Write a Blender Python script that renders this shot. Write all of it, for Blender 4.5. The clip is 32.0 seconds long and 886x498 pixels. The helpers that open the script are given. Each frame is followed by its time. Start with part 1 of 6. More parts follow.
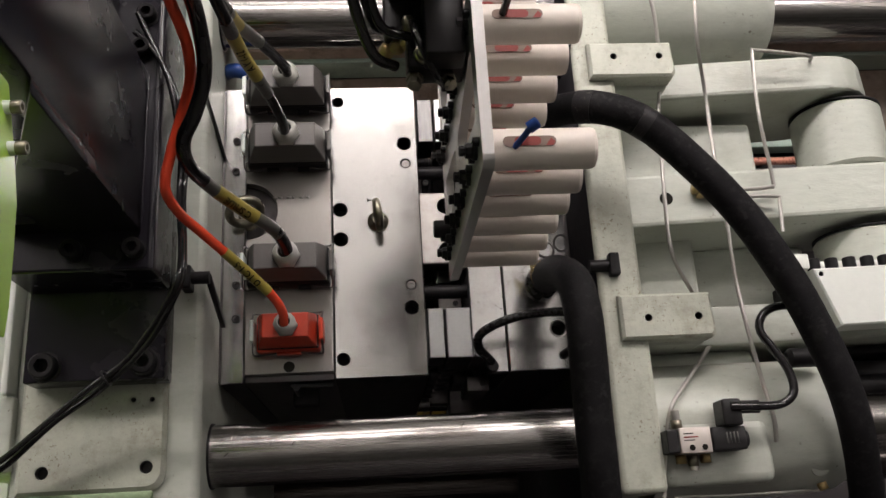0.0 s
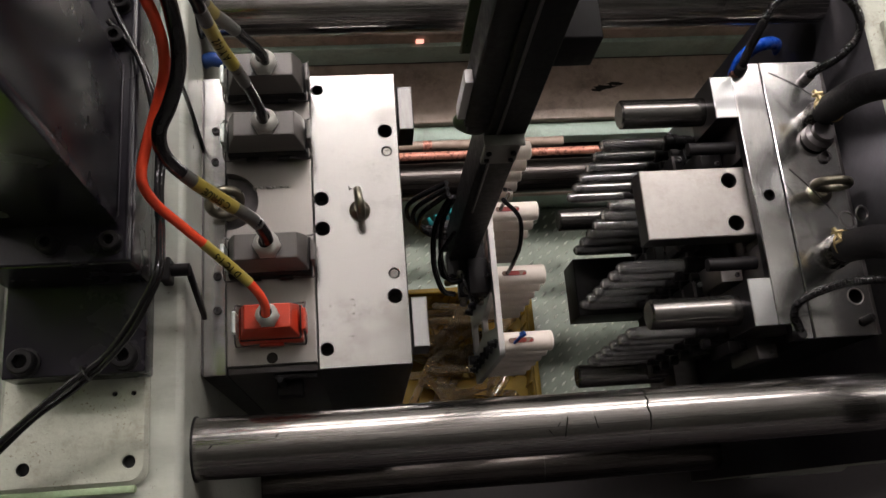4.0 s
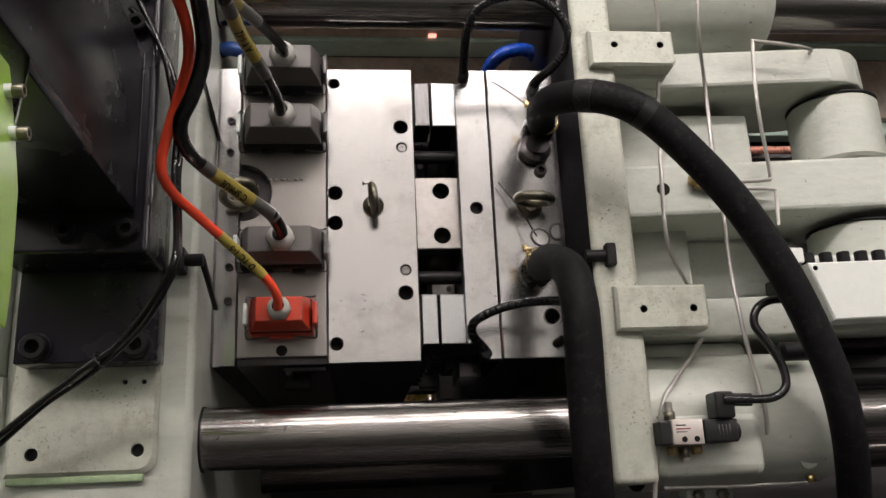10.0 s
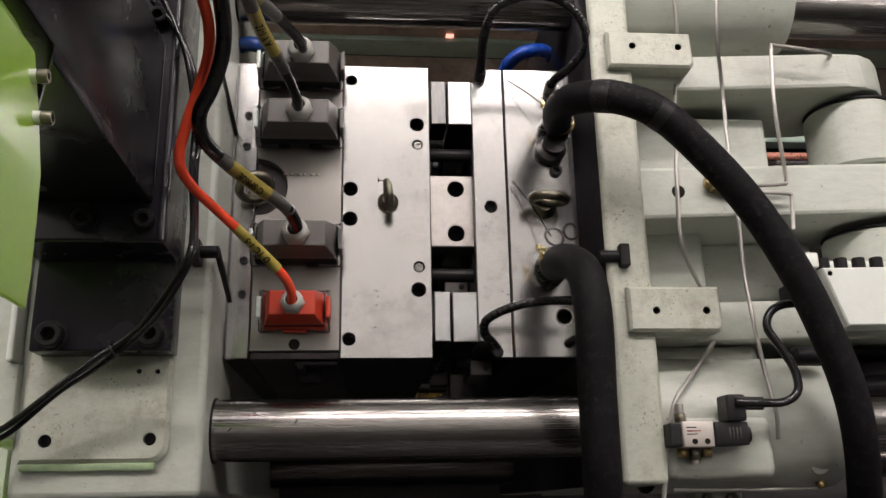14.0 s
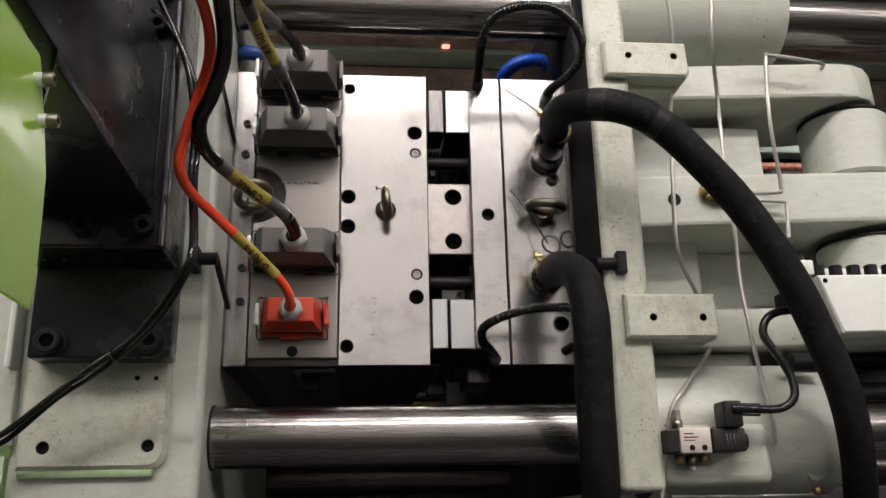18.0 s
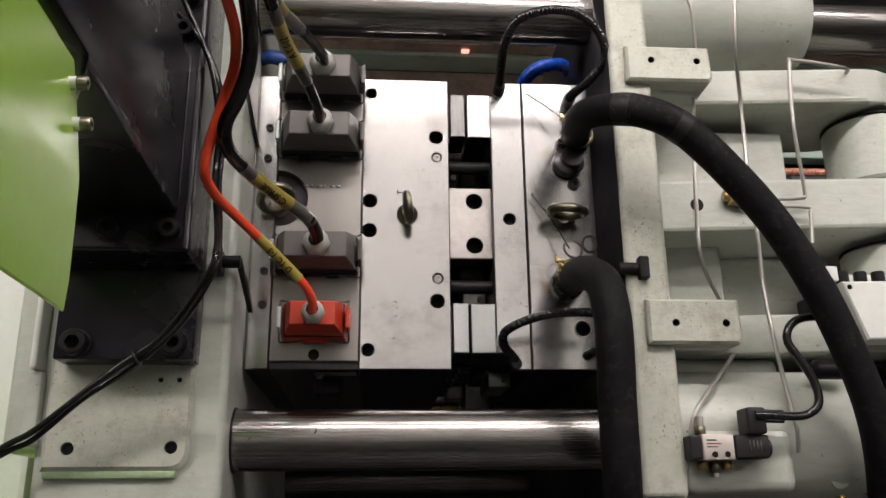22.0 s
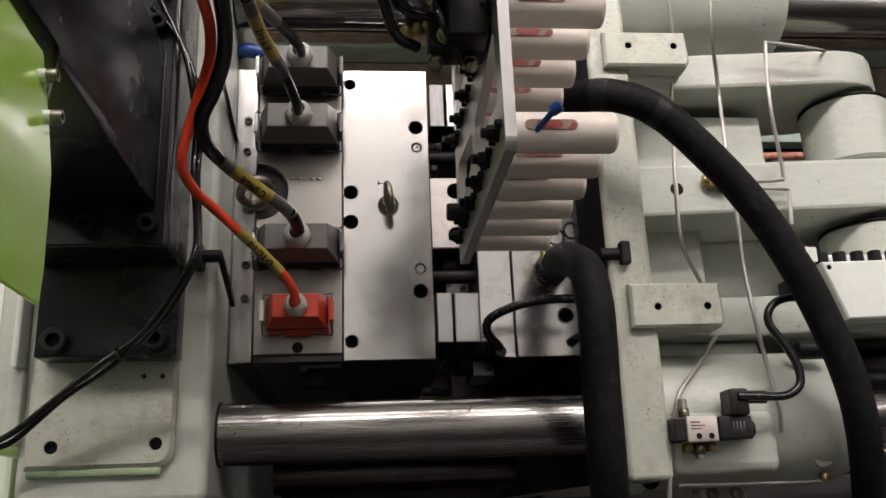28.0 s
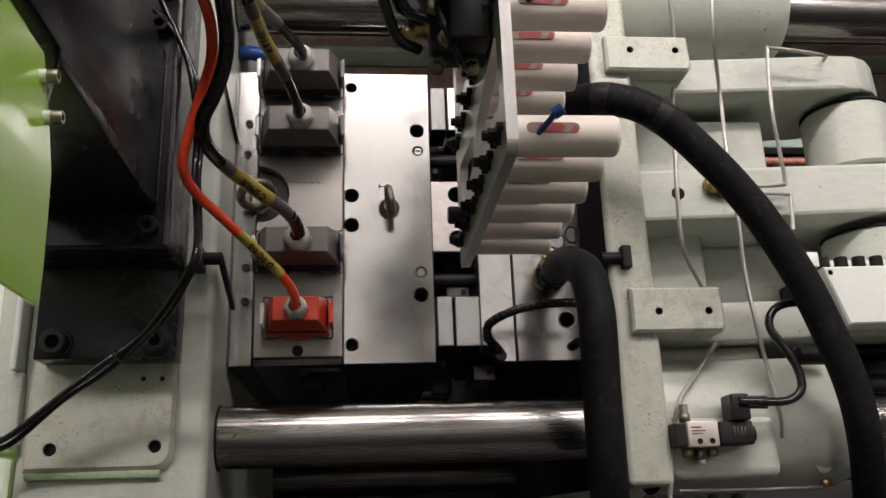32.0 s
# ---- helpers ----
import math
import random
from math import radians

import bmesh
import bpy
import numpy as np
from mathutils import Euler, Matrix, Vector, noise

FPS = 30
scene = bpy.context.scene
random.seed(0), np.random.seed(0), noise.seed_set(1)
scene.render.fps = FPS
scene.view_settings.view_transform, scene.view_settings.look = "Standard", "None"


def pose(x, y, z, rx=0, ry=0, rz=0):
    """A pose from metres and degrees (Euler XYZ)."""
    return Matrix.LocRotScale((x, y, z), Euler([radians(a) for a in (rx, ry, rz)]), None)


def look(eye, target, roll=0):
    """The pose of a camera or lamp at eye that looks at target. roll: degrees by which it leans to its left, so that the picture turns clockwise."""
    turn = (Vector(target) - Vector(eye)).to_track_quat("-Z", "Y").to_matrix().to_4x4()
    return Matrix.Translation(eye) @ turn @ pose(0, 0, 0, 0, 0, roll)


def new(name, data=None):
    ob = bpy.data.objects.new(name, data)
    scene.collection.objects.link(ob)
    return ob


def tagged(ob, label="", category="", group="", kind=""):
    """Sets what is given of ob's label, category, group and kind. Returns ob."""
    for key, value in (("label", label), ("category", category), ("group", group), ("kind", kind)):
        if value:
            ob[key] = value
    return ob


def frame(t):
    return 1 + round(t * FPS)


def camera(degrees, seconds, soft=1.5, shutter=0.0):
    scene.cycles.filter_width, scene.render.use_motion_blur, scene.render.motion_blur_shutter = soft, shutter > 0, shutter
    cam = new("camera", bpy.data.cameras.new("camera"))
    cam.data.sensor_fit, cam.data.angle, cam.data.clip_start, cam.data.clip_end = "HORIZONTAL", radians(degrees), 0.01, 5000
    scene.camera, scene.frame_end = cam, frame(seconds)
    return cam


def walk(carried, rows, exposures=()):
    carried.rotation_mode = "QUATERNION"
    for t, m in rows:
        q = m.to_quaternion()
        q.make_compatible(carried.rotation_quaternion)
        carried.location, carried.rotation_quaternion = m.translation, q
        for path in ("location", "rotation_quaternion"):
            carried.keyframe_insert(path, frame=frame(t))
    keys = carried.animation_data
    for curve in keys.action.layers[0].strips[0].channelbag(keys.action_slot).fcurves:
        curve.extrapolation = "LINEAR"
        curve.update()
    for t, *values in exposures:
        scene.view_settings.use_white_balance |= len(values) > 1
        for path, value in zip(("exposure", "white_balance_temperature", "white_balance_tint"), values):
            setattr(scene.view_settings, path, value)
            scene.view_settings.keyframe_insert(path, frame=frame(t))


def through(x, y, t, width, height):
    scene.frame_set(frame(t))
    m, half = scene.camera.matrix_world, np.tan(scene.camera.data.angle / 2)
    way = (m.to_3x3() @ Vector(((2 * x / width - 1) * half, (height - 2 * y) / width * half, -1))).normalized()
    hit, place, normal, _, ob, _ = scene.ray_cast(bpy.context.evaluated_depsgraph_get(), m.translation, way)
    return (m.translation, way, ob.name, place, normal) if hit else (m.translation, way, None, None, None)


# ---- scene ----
cam = camera(54.6, 32.0, shutter=0.2)
PATH = [
    (0, (-0.0674, -0.3786, 2.655), (0.1021, 0.2358, 0.7592), 12.77),
    (0.5, (-0.0662, -0.3791, 2.654), (0.1066, 0.2315, 0.7568), 13.13),
    (1, (-0.0662, -0.3749, 2.653), (0.1165, 0.2215, 0.7528), 14.13),
    (1.5, (-0.0632, -0.3765, 2.653), (0.1271, 0.2145, 0.7515), 14.38),
    (2, (-0.0618, -0.3709, 2.653), (0.1303, 0.2086, 0.7489), 14.82),
    (2.5, (-0.0627, -0.3735, 2.652), (0.1247, 0.206, 0.7469), 14.28),
    (3, (-0.0613, -0.3733, 2.651), (0.1248, 0.2071, 0.7463), 14.08),
    (3.5, (-0.0606, -0.3739, 2.65), (0.1323, 0.2051, 0.7457), 14.64),
    (5.5, (-0.0655, -0.3772, 2.653), (0.1388, 0.2162, 0.7538), 15.91),
    (6, (-0.0659, -0.3766, 2.652), (0.1441, 0.2104, 0.7513), 16.72),
    (6.5, (-0.0668, -0.3738, 2.652), (0.1454, 0.2041, 0.7488), 17.42),
    (7, (-0.0684, -0.3727, 2.651), (0.1573, 0.1992, 0.7478), 18.81),
    (7.5, (-0.0687, -0.3731, 2.652), (0.1648, 0.1965, 0.7494), 19.74),
    (8, (-0.0712, -0.3785, 2.652), (0.16, 0.2078, 0.7536), 19.16),
    (8.5, (-0.074, -0.3747, 2.655), (0.1545, 0.2115, 0.7567), 19.21),
    (9, (-0.0783, -0.3714, 2.651), (0.1381, 0.2069, 0.749), 18.68),
    (9.5, (-0.0799, -0.3681, 2.651), (0.1225, 0.205, 0.7461), 17.85),
    (10, (-0.0812, -0.3659, 2.651), (0.125, 0.1968, 0.7427), 18.43),
    (10.5, (-0.0799, -0.3681, 2.651), (0.127, 0.196, 0.7436), 18.51),
    (11, (-0.0817, -0.3724, 2.651), (0.1344, 0.1943, 0.7455), 19.34),
    (11.5, (-0.0817, -0.372, 2.651), (0.1329, 0.1912, 0.7443), 19.45),
    (12, (-0.0833, -0.3695, 2.651), (0.1254, 0.1874, 0.7413), 19.43),
    (12.5, (-0.0849, -0.3687, 2.65), (0.1173, 0.184, 0.7387), 19.38),
    (13, (-0.0846, -0.369, 2.65), (0.1096, 0.1864, 0.7386), 18.79),
    (13.5, (-0.0862, -0.3711, 2.651), (0.1038, 0.1931, 0.7412), 18.25),
    (14, (-0.0835, -0.3723, 2.652), (0.0947, 0.1962, 0.7432), 17.02),
    (14.5, (-0.086, -0.3737, 2.651), (0.1018, 0.1958, 0.7431), 17.72),
    (16.5, (-0.0872, -0.3755, 2.653), (0.1078, 0.2064, 0.7491), 17.98),
    (17, (-0.0866, -0.3751, 2.654), (0.1063, 0.2099, 0.7511), 17.80),
    (17.5, (-0.0875, -0.3775, 2.654), (0.1062, 0.2141, 0.7532), 17.76),
    (18, (-0.0886, -0.3786, 2.654), (0.1036, 0.2159, 0.7545), 17.54),
    (18.5, (-0.0901, -0.379, 2.655), (0.1043, 0.2149, 0.7546), 17.75),
    (19, (-0.0916, -0.3786, 2.654), (0.0984, 0.2182, 0.7546), 17.27),
    (19.5, (-0.0905, -0.375, 2.655), (0.0902, 0.2203, 0.7541), 16.66),
    (20, (-0.0928, -0.3733, 2.654), (0.0861, 0.2239, 0.7539), 16.53),
    (20.5, (-0.0956, -0.3729, 2.653), (0.0791, 0.2225, 0.7515), 16.19),
    (21, (-0.0951, -0.374, 2.653), (0.0683, 0.2227, 0.7512), 15.27),
    (21.5, (-0.0957, -0.3779, 2.653), (0.0622, 0.2236, 0.7524), 14.73),
    (22, (-0.0964, -0.3792, 2.654), (0.0605, 0.2262, 0.7542), 14.60),
    (22.5, (-0.0967, -0.3797, 2.655), (0.0727, 0.2285, 0.757), 15.59),
    (23, (-0.0952, -0.3814, 2.656), (0.0858, 0.2295, 0.7599), 16.35),
    (23.5, (-0.0958, -0.3838, 2.655), (0.0918, 0.2299, 0.7608), 16.51),
    (24, (-0.0947, -0.3852, 2.655), (0.0958, 0.2246, 0.7599), 16.46),
    (24.5, (-0.0961, -0.3865, 2.655), (0.0983, 0.2144, 0.7571), 16.72),
    (25, (-0.0927, -0.386, 2.655), (0.1025, 0.2095, 0.7552), 16.50),
    (25.5, (-0.092, -0.3851, 2.656), (0.1016, 0.2164, 0.7582), 16.12),
    (27.5, (-0.0922, -0.3818, 2.654), (0.094, 0.2118, 0.7528), 16.01),
    (28, (-0.0912, -0.3836, 2.653), (0.0979, 0.206, 0.7517), 16.37),
    (28.5, (-0.0924, -0.3837, 2.651), (0.1003, 0.2013, 0.7485), 16.72),
    (29, (-0.0911, -0.3843, 2.652), (0.1015, 0.2017, 0.7491), 16.82),
    (29.5, (-0.0917, -0.383, 2.65), (0.1032, 0.2008, 0.7474), 17.20),
    (30, (-0.0929, -0.3826, 2.651), (0.1021, 0.2048, 0.749), 17.13),
    (30.5, (-0.0911, -0.3837, 2.652), (0.1001, 0.2021, 0.7489), 16.91),
    (31, (-0.0911, -0.3829, 2.651), (0.0984, 0.1993, 0.7472), 16.85),
    (31.5, (-0.0912, -0.3835, 2.65), (0.096, 0.2035, 0.747), 16.53),
    (32, (-0.0912, -0.384, 2.651), (0.0966, 0.2154, 0.7523), 16.25),
]
walk(cam, [(t, look(eye, target, roll)) for t, eye, target, roll in PATH])

# world: a dim hall, lit by its ceiling lamps
world = bpy.data.worlds.new("hall_air")
scene.world = world
world.use_nodes = True
world.node_tree.nodes["Background"].inputs[0].default_value = (0.75, 0.82, 0.85, 1)
world.node_tree.nodes["Background"].inputs[1].default_value = 0.05
scene.view_settings.exposure = 0.48

# first strip follows highlights on the steel; other three are added fill
LAMPS = [(-0.45, 1.54, 3.62, 4.5, 0.20, 50), (4.6, 1.8, 5.6, 2.5, 0.40, 24), (-6.0, 3.5, 6.3, 4.0, 0.40, 150), (1.0, 8.0, 6.5, 6.5, 0.5, 190)]   # x, y, z, length, width, watts
CEILING = 6.6


# ---- materials ----
def mat(name, colour, rough=0.5, metal=0.0, vary=0.12, scale=12.0, grain=120.0, bump=0.15, bump_scale=0.0015,
        stain=None, stain_amount=0.0, stain_scale=5.0, coat=0.0, streak=None, rough_vary=0.12, random=0.0, coat_rough=0.14, spec=0.5, speck=None, speck_scale=230.0, speck_from=0.56):
    m = bpy.data.materials.new(name)
    m.use_nodes = True
    nt = m.node_tree
    b = nt.nodes["Principled BSDF"]
    link = nt.links.new

    def node(kind, **kw):
        n = nt.nodes.new(kind)
        for k, v in kw.items():
            n.inputs[k].default_value = v
        return n

    co = nt.nodes.new("ShaderNodeTexCoord")
    mp = nt.nodes.new("ShaderNodeMapping")
    link(co.outputs["Object"], mp.inputs["Vector"])
    if streak:
        mp.inputs["Scale"].default_value = streak
    big = node("ShaderNodeTexNoise", Scale=scale, Detail=5.0, Roughness=0.6)
    fine = node("ShaderNodeTexNoise", Scale=grain, Detail=4.0, Roughness=0.65)
    link(co.outputs["Object"], big.inputs["Vector"])
    link(mp.outputs["Vector"], fine.inputs["Vector"])
    # colour: coarse and fine variation round the base
    mixf = node("ShaderNodeMix")
    mixf.data_type = "FLOAT"
    mixf.inputs[0].default_value = 0.75
    link(big.outputs["Fac"], mixf.inputs[2])
    link(fine.outputs["Fac"], mixf.inputs[3])
    ramp = nt.nodes.new("ShaderNodeValToRGB")
    ramp.color_ramp.elements[0].position, ramp.color_ramp.elements[1].position = 0.3, 0.7
    ramp.color_ramp.elements[0].color = (*[c * (1 - vary) for c in colour], 1)
    ramp.color_ramp.elements[1].color = (*[min(c * (1 + vary), 1) for c in colour], 1)
    link(mixf.outputs[0], ramp.inputs["Fac"])
    col = ramp.outputs["Color"]
    if stain:
        sn = node("ShaderNodeTexNoise", Scale=stain_scale, Detail=8.0, Roughness=0.72)
        link(co.outputs["Object"], sn.inputs["Vector"])
        sr = nt.nodes.new("ShaderNodeValToRGB")
        sr.color_ramp.elements[0].position, sr.color_ramp.elements[1].position = 0.5, 0.72
        link(sn.outputs["Fac"], sr.inputs["Fac"])
        sm = node("ShaderNodeMath")
        sm.operation = "MULTIPLY"
        sm.inputs[1].default_value = stain_amount
        link(sr.outputs["Color"], sm.inputs[0])
        mc = node("ShaderNodeMix")
        mc.data_type = "RGBA"
        link(sm.outputs[0], mc.inputs[0])
        link(col, mc.inputs[6])
        mc.inputs[7].default_value = (*stain, 1)
        col = mc.outputs[2]
    if speck:
        # small spatter, gathered in patches
        dots = node("ShaderNodeTexNoise", Scale=speck_scale, Detail=3.0, Roughness=0.6)
        where = node("ShaderNodeTexNoise", Scale=18.0, Detail=3.0, Roughness=0.6)
        link(co.outputs["Object"], dots.inputs["Vector"])
        link(co.outputs["Object"], where.inputs["Vector"])
        dr, wr = nt.nodes.new("ShaderNodeValToRGB"), nt.nodes.new("ShaderNodeValToRGB")
        dr.color_ramp.elements[0].position, dr.color_ramp.elements[1].position = speck_from, speck_from + 0.08
        wr.color_ramp.elements[0].position, wr.color_ramp.elements[1].position = 0.42, 0.62
        link(dots.outputs["Fac"], dr.inputs["Fac"])
        link(where.outputs["Fac"], wr.inputs["Fac"])
        pm = node("ShaderNodeMath")
        pm.operation = "MULTIPLY"
        link(dr.outputs["Color"], pm.inputs[0])
        link(wr.outputs["Color"], pm.inputs[1])
        pc = node("ShaderNodeMix")
        pc.data_type = "RGBA"
        link(pm.outputs[0], pc.inputs[0])
        link(col, pc.inputs[6])
        pc.inputs[7].default_value = (*speck, 1)
        col = pc.outputs[2]
    if random:
        oi = nt.nodes.new("ShaderNodeObjectInfo")
        hs = node("ShaderNodeHueSaturation")
        mr = node("ShaderNodeMapRange")
        mr.inputs[3].default_value, mr.inputs[4].default_value = 1 - random, 1 + random
        link(oi.outputs["Random"], mr.inputs[0])
        link(mr.outputs[0], hs.inputs["Value"])
        link(col, hs.inputs["Color"])
        col = hs.outputs["Color"]
    link(col, b.inputs["Base Color"])
    rr = node("ShaderNodeMapRange")
    rr.inputs[3].default_value, rr.inputs[4].default_value = max(rough - rough_vary, 0.03), min(rough + rough_vary, 1)
    rr.inputs[1].default_value, rr.inputs[2].default_value = 0.3, 0.7
    link(mixf.outputs[0], rr.inputs[0])
    link(rr.outputs[0], b.inputs["Roughness"])
    b.inputs["Metallic"].default_value = metal
    b.inputs["Coat Weight"].default_value = coat
    b.inputs["Coat Roughness"].default_value = coat_rough
    b.inputs["Specular IOR Level"].default_value = spec
    if bump:
        bp = node("ShaderNodeBump", Strength=bump, Distance=bump_scale)
        link(mixf.outputs[0], bp.inputs["Height"])
        link(bp.outputs["Normal"], b.inputs["Normal"])
    return m


CAST = mat("pale_green_cast_paint", (0.430, 0.450, 0.398), 0.36, vary=0.08, scale=14, grain=110, bump=0.22, bump_scale=0.003, streak=(0.35, 1, 1),
           stain=(0.22, 0.19, 0.145), stain_amount=0.40, stain_scale=8, speck=(0.14, 0.12, 0.09), speck_scale=120, speck_from=0.66)
CASTDIRTY = mat("oily_green_cast_paint", (0.435, 0.45, 0.38), 0.42, vary=0.09, scale=12, grain=110, bump=0.28, bump_scale=0.003,
                stain=(0.17, 0.135, 0.09), stain_amount=0.6, stain_scale=24, speck=(0.21, 0.18, 0.135), speck_scale=300, speck_from=0.60)
STEEL = mat("ground_steel", (0.54, 0.532, 0.522), 0.19, 1.0, vary=0.025, scale=7, grain=60, bump=0.0, bump_scale=0.0004,
            stain=(0.33, 0.31, 0.295), stain_amount=0.8, stain_scale=13, rough_vary=0.02, speck=(0.16, 0.15, 0.14), speck_scale=170, speck_from=0.655)
OILED = mat("oiled_ground_steel", (0.54, 0.533, 0.525), 0.20, 1.0, vary=0.03, scale=7, grain=60, bump=0.0, stain=(0.30, 0.28, 0.265), stain_amount=0.8, stain_scale=16, rough_vary=0.03, speck=(0.14, 0.13, 0.12), speck_scale=150, speck_from=0.64)
ARMBLACK = mat("matt_black_arm", (0.009, 0.0085, 0.009), 0.5, spec=0.12, vary=0.2, scale=14, bump=0.04)
WORN = mat("handled_steel", (0.37, 0.35, 0.335), 0.40, 1.0, vary=0.10, scale=14, grain=90, bump=0.06, bump_scale=0.0004,
           stain=(0.24, 0.21, 0.18), stain_amount=0.6, stain_scale=24, rough_vary=0.08)
GRAINED = mat("coarse_ground_steel", (0.17, 0.167, 0.165), 0.42, 1.0, vary=0.22, scale=30, grain=260, bump=0.1, bump_scale=0.0004, streak=(1, 0.15, 1), rough_vary=0.08)
MILLED = mat("milled_steel", (0.47, 0.48, 0.48), 0.34, 1.0, vary=0.05, scale=10, grain=300, bump=0.06, bump_scale=0.0003, rough_vary=0.05)
BRUSHED = mat("brushed_steel", (0.285, 0.268, 0.255), 0.46, 1.0, vary=0.06, scale=9, grain=70, bump=0.08, bump_scale=0.0004, streak=(14, 1, 1), stain=(0.30, 0.28, 0.26), stain_amount=0.4, stain_scale=18, rough_vary=0.06)
SHINY = mat("polished_steel", (0.27, 0.27, 0.275), 0.10, 1.0, vary=0.05, scale=10, grain=120, bump=0.02, bump_scale=0.0003, rough_vary=0.04)
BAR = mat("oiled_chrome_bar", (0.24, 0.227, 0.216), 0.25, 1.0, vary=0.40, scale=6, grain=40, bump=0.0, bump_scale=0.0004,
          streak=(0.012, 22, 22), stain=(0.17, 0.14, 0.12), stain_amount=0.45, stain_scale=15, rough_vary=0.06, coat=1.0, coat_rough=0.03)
# oily bar again, darkened for the shade on the lower bars
SHADEDBAR = mat("shaded_oily_bar", (0.075, 0.067, 0.063), 0.28, 1.0, vary=0.2, scale=8, grain=40, bump=0.0, streak=(0.012, 22, 22), stain=(0.06, 0.05, 0.045), stain_amount=0.6, stain_scale=15, rough_vary=0.05)
BLACKSTEEL = mat("black_oxide_steel", (0.012, 0.011, 0.012), 0.42, 0.1, spec=0.18, vary=0.25, scale=14, grain=120, bump=0.06, rough_vary=0.05)
# dark steel for faces whose shade is put into the colour
SHADEDSIDE = mat("shaded_plate_side", (0.050, 0.048, 0.054), 0.36, 0.9, vary=0.15, scale=14, grain=80, bump=0.0, rough_vary=0.05)
DARKPLATE = mat("dark_plate_steel", (0.13, 0.12, 0.122), 0.35, 0.8, vary=0.2, scale=14, grain=80, bump=0.03, rough_vary=0.05)
BASEPAINT = mat("dark_grey_paint", (0.0130, 0.0112, 0.0165), 0.27, spec=0.36, vary=0.04, scale=3, grain=12, bump=0.0, rough_vary=0.01)
GREEN = mat("glossy_lime_paint", (0.36, 0.62, 0.06), 0.30, vary=0.05, scale=3, grain=90, bump=0.0, coat=1.0, coat_rough=0.20, rough_vary=0.03)
FOAM = mat("black_foam_sleeve", (0.0070, 0.0064, 0.0074), 0.65, spec=0.14, vary=0.3, scale=30, grain=400, bump=0.5, bump_scale=0.001,
           stain=(0.045, 0.043, 0.043), stain_amount=0.3, stain_scale=60, speck=(0.022, 0.021, 0.022), speck_scale=110)
WORNFOAM = mat("scuffed_black_tape", (0.012, 0.011, 0.012), 0.5, spec=0.3, vary=0.4, scale=60, grain=300, bump=0.2, speck=(0.10, 0.09, 0.08), speck_scale=160, speck_from=0.60)
RUBBER = mat("black_cable_jacket", (0.014, 0.013, 0.014), 0.17, spec=0.45, vary=0.12, bump=0.0, rough_vary=0.03)
GREYSLEEVE = mat("grey_shrink_sleeve", (0.085, 0.082, 0.078), 0.34, vary=0.12, grain=240, bump=0.2)
ORANGE = mat("orange_cable_jacket", (0.92, 0.085, 0.036), 0.16, vary=0.05, bump=0.0, rough_vary=0.03)
YELLOW = mat("yellow_marker_sleeve", (0.38, 0.30, 0.06), 0.35, vary=0.1, bump=0.06)
OLIVESLEEVE = mat("dark_yellow_marker_sleeve", (0.30, 0.235, 0.05), 0.35, vary=0.15, bump=0.06)
# ink and oil marks; also paints shade in holes drawn as discs
INK = mat("ink_and_hole_black", (0.012, 0.011, 0.009), 0.7, vary=0.1, bump=0, spec=0.1)
HOOD = mat("grey_hood_paint", (0.115, 0.106, 0.10), 0.42, vary=0.08, grain=420, bump=0.15, bump_scale=0.0006)
REDHOOD = mat("red_orange_hood_paint", (0.52, 0.048, 0.02), 0.40, vary=0.08, grain=420, bump=0.15, bump_scale=0.0006)
DARKPLASTIC = mat("black_moulded_plastic", (0.016, 0.015, 0.016), 0.42, spec=0.24, vary=0.15, bump=0.08)
GLAND = mat("light_grey_nylon", (0.44, 0.435, 0.40), 0.38, vary=0.05, bump=0.05)
CLEARLEVER = mat("white_nylon_lever", (0.72, 0.78, 0.74), 0.3, vary=0.05, bump=0.03)
CUP = mat("white_acetal", (0.74, 0.665, 0.60), 0.42, vary=0.035, scale=20, grain=200, bump=0.05, random=0.03)
REDINSERT = mat("red_rubber_insert", (0.24, 0.022, 0.016), 0.5, vary=0.1, bump=0.1)
BLUE = mat("blue_plastic", (0.010, 0.045, 0.20), 0.35, vary=0.1, bump=0.03)
BLUEBRIGHT = mat("bright_blue_hose", (0.006, 0.065, 0.42), 0.3, vary=0.1, bump=0.03)
TEAL = mat("teal_fitting", (0.010, 0.20, 0.22), 0.35, vary=0.1, bump=0.03)
ALU = mat("anodised_aluminium", (0.47, 0.46, 0.45), 0.40, 0.7, vary=0.05, grain=260, bump=0.06, bump_scale=0.0004)
TUBING = mat("steel_tubing", (0.40, 0.385, 0.355), 0.42, 0.75, vary=0.06, bump=0.0)
TUBINGDARK = mat("dull_aluminium_block", (0.15, 0.15, 0.135), 0.42, 0.6, vary=0.2, bump=0.05)
BRASS = mat("tarnished_brass", (0.40, 0.30, 0.14), 0.42, 1.0, vary=0.2, scale=80, bump=0.1)
GOLD = mat("yellow_passivated_clip", (0.62, 0.50, 0.26), 0.34, 1.0, vary=0.2, scale=90, bump=0.1)
ZINC = mat("yellow_zinc_steel", (0.23, 0.213, 0.165), 0.36, 1.0, vary=0.25, scale=60, bump=0.1)
LABELW = mat("silver_label", (0.55, 0.50, 0.46), 0.4, 0.3, vary=0.05, bump=0.03)
COPPERPINK = mat("coppery_pink", (0.55, 0.24, 0.18), 0.3, 0.5, vary=0.2, scale=20, bump=0.1)
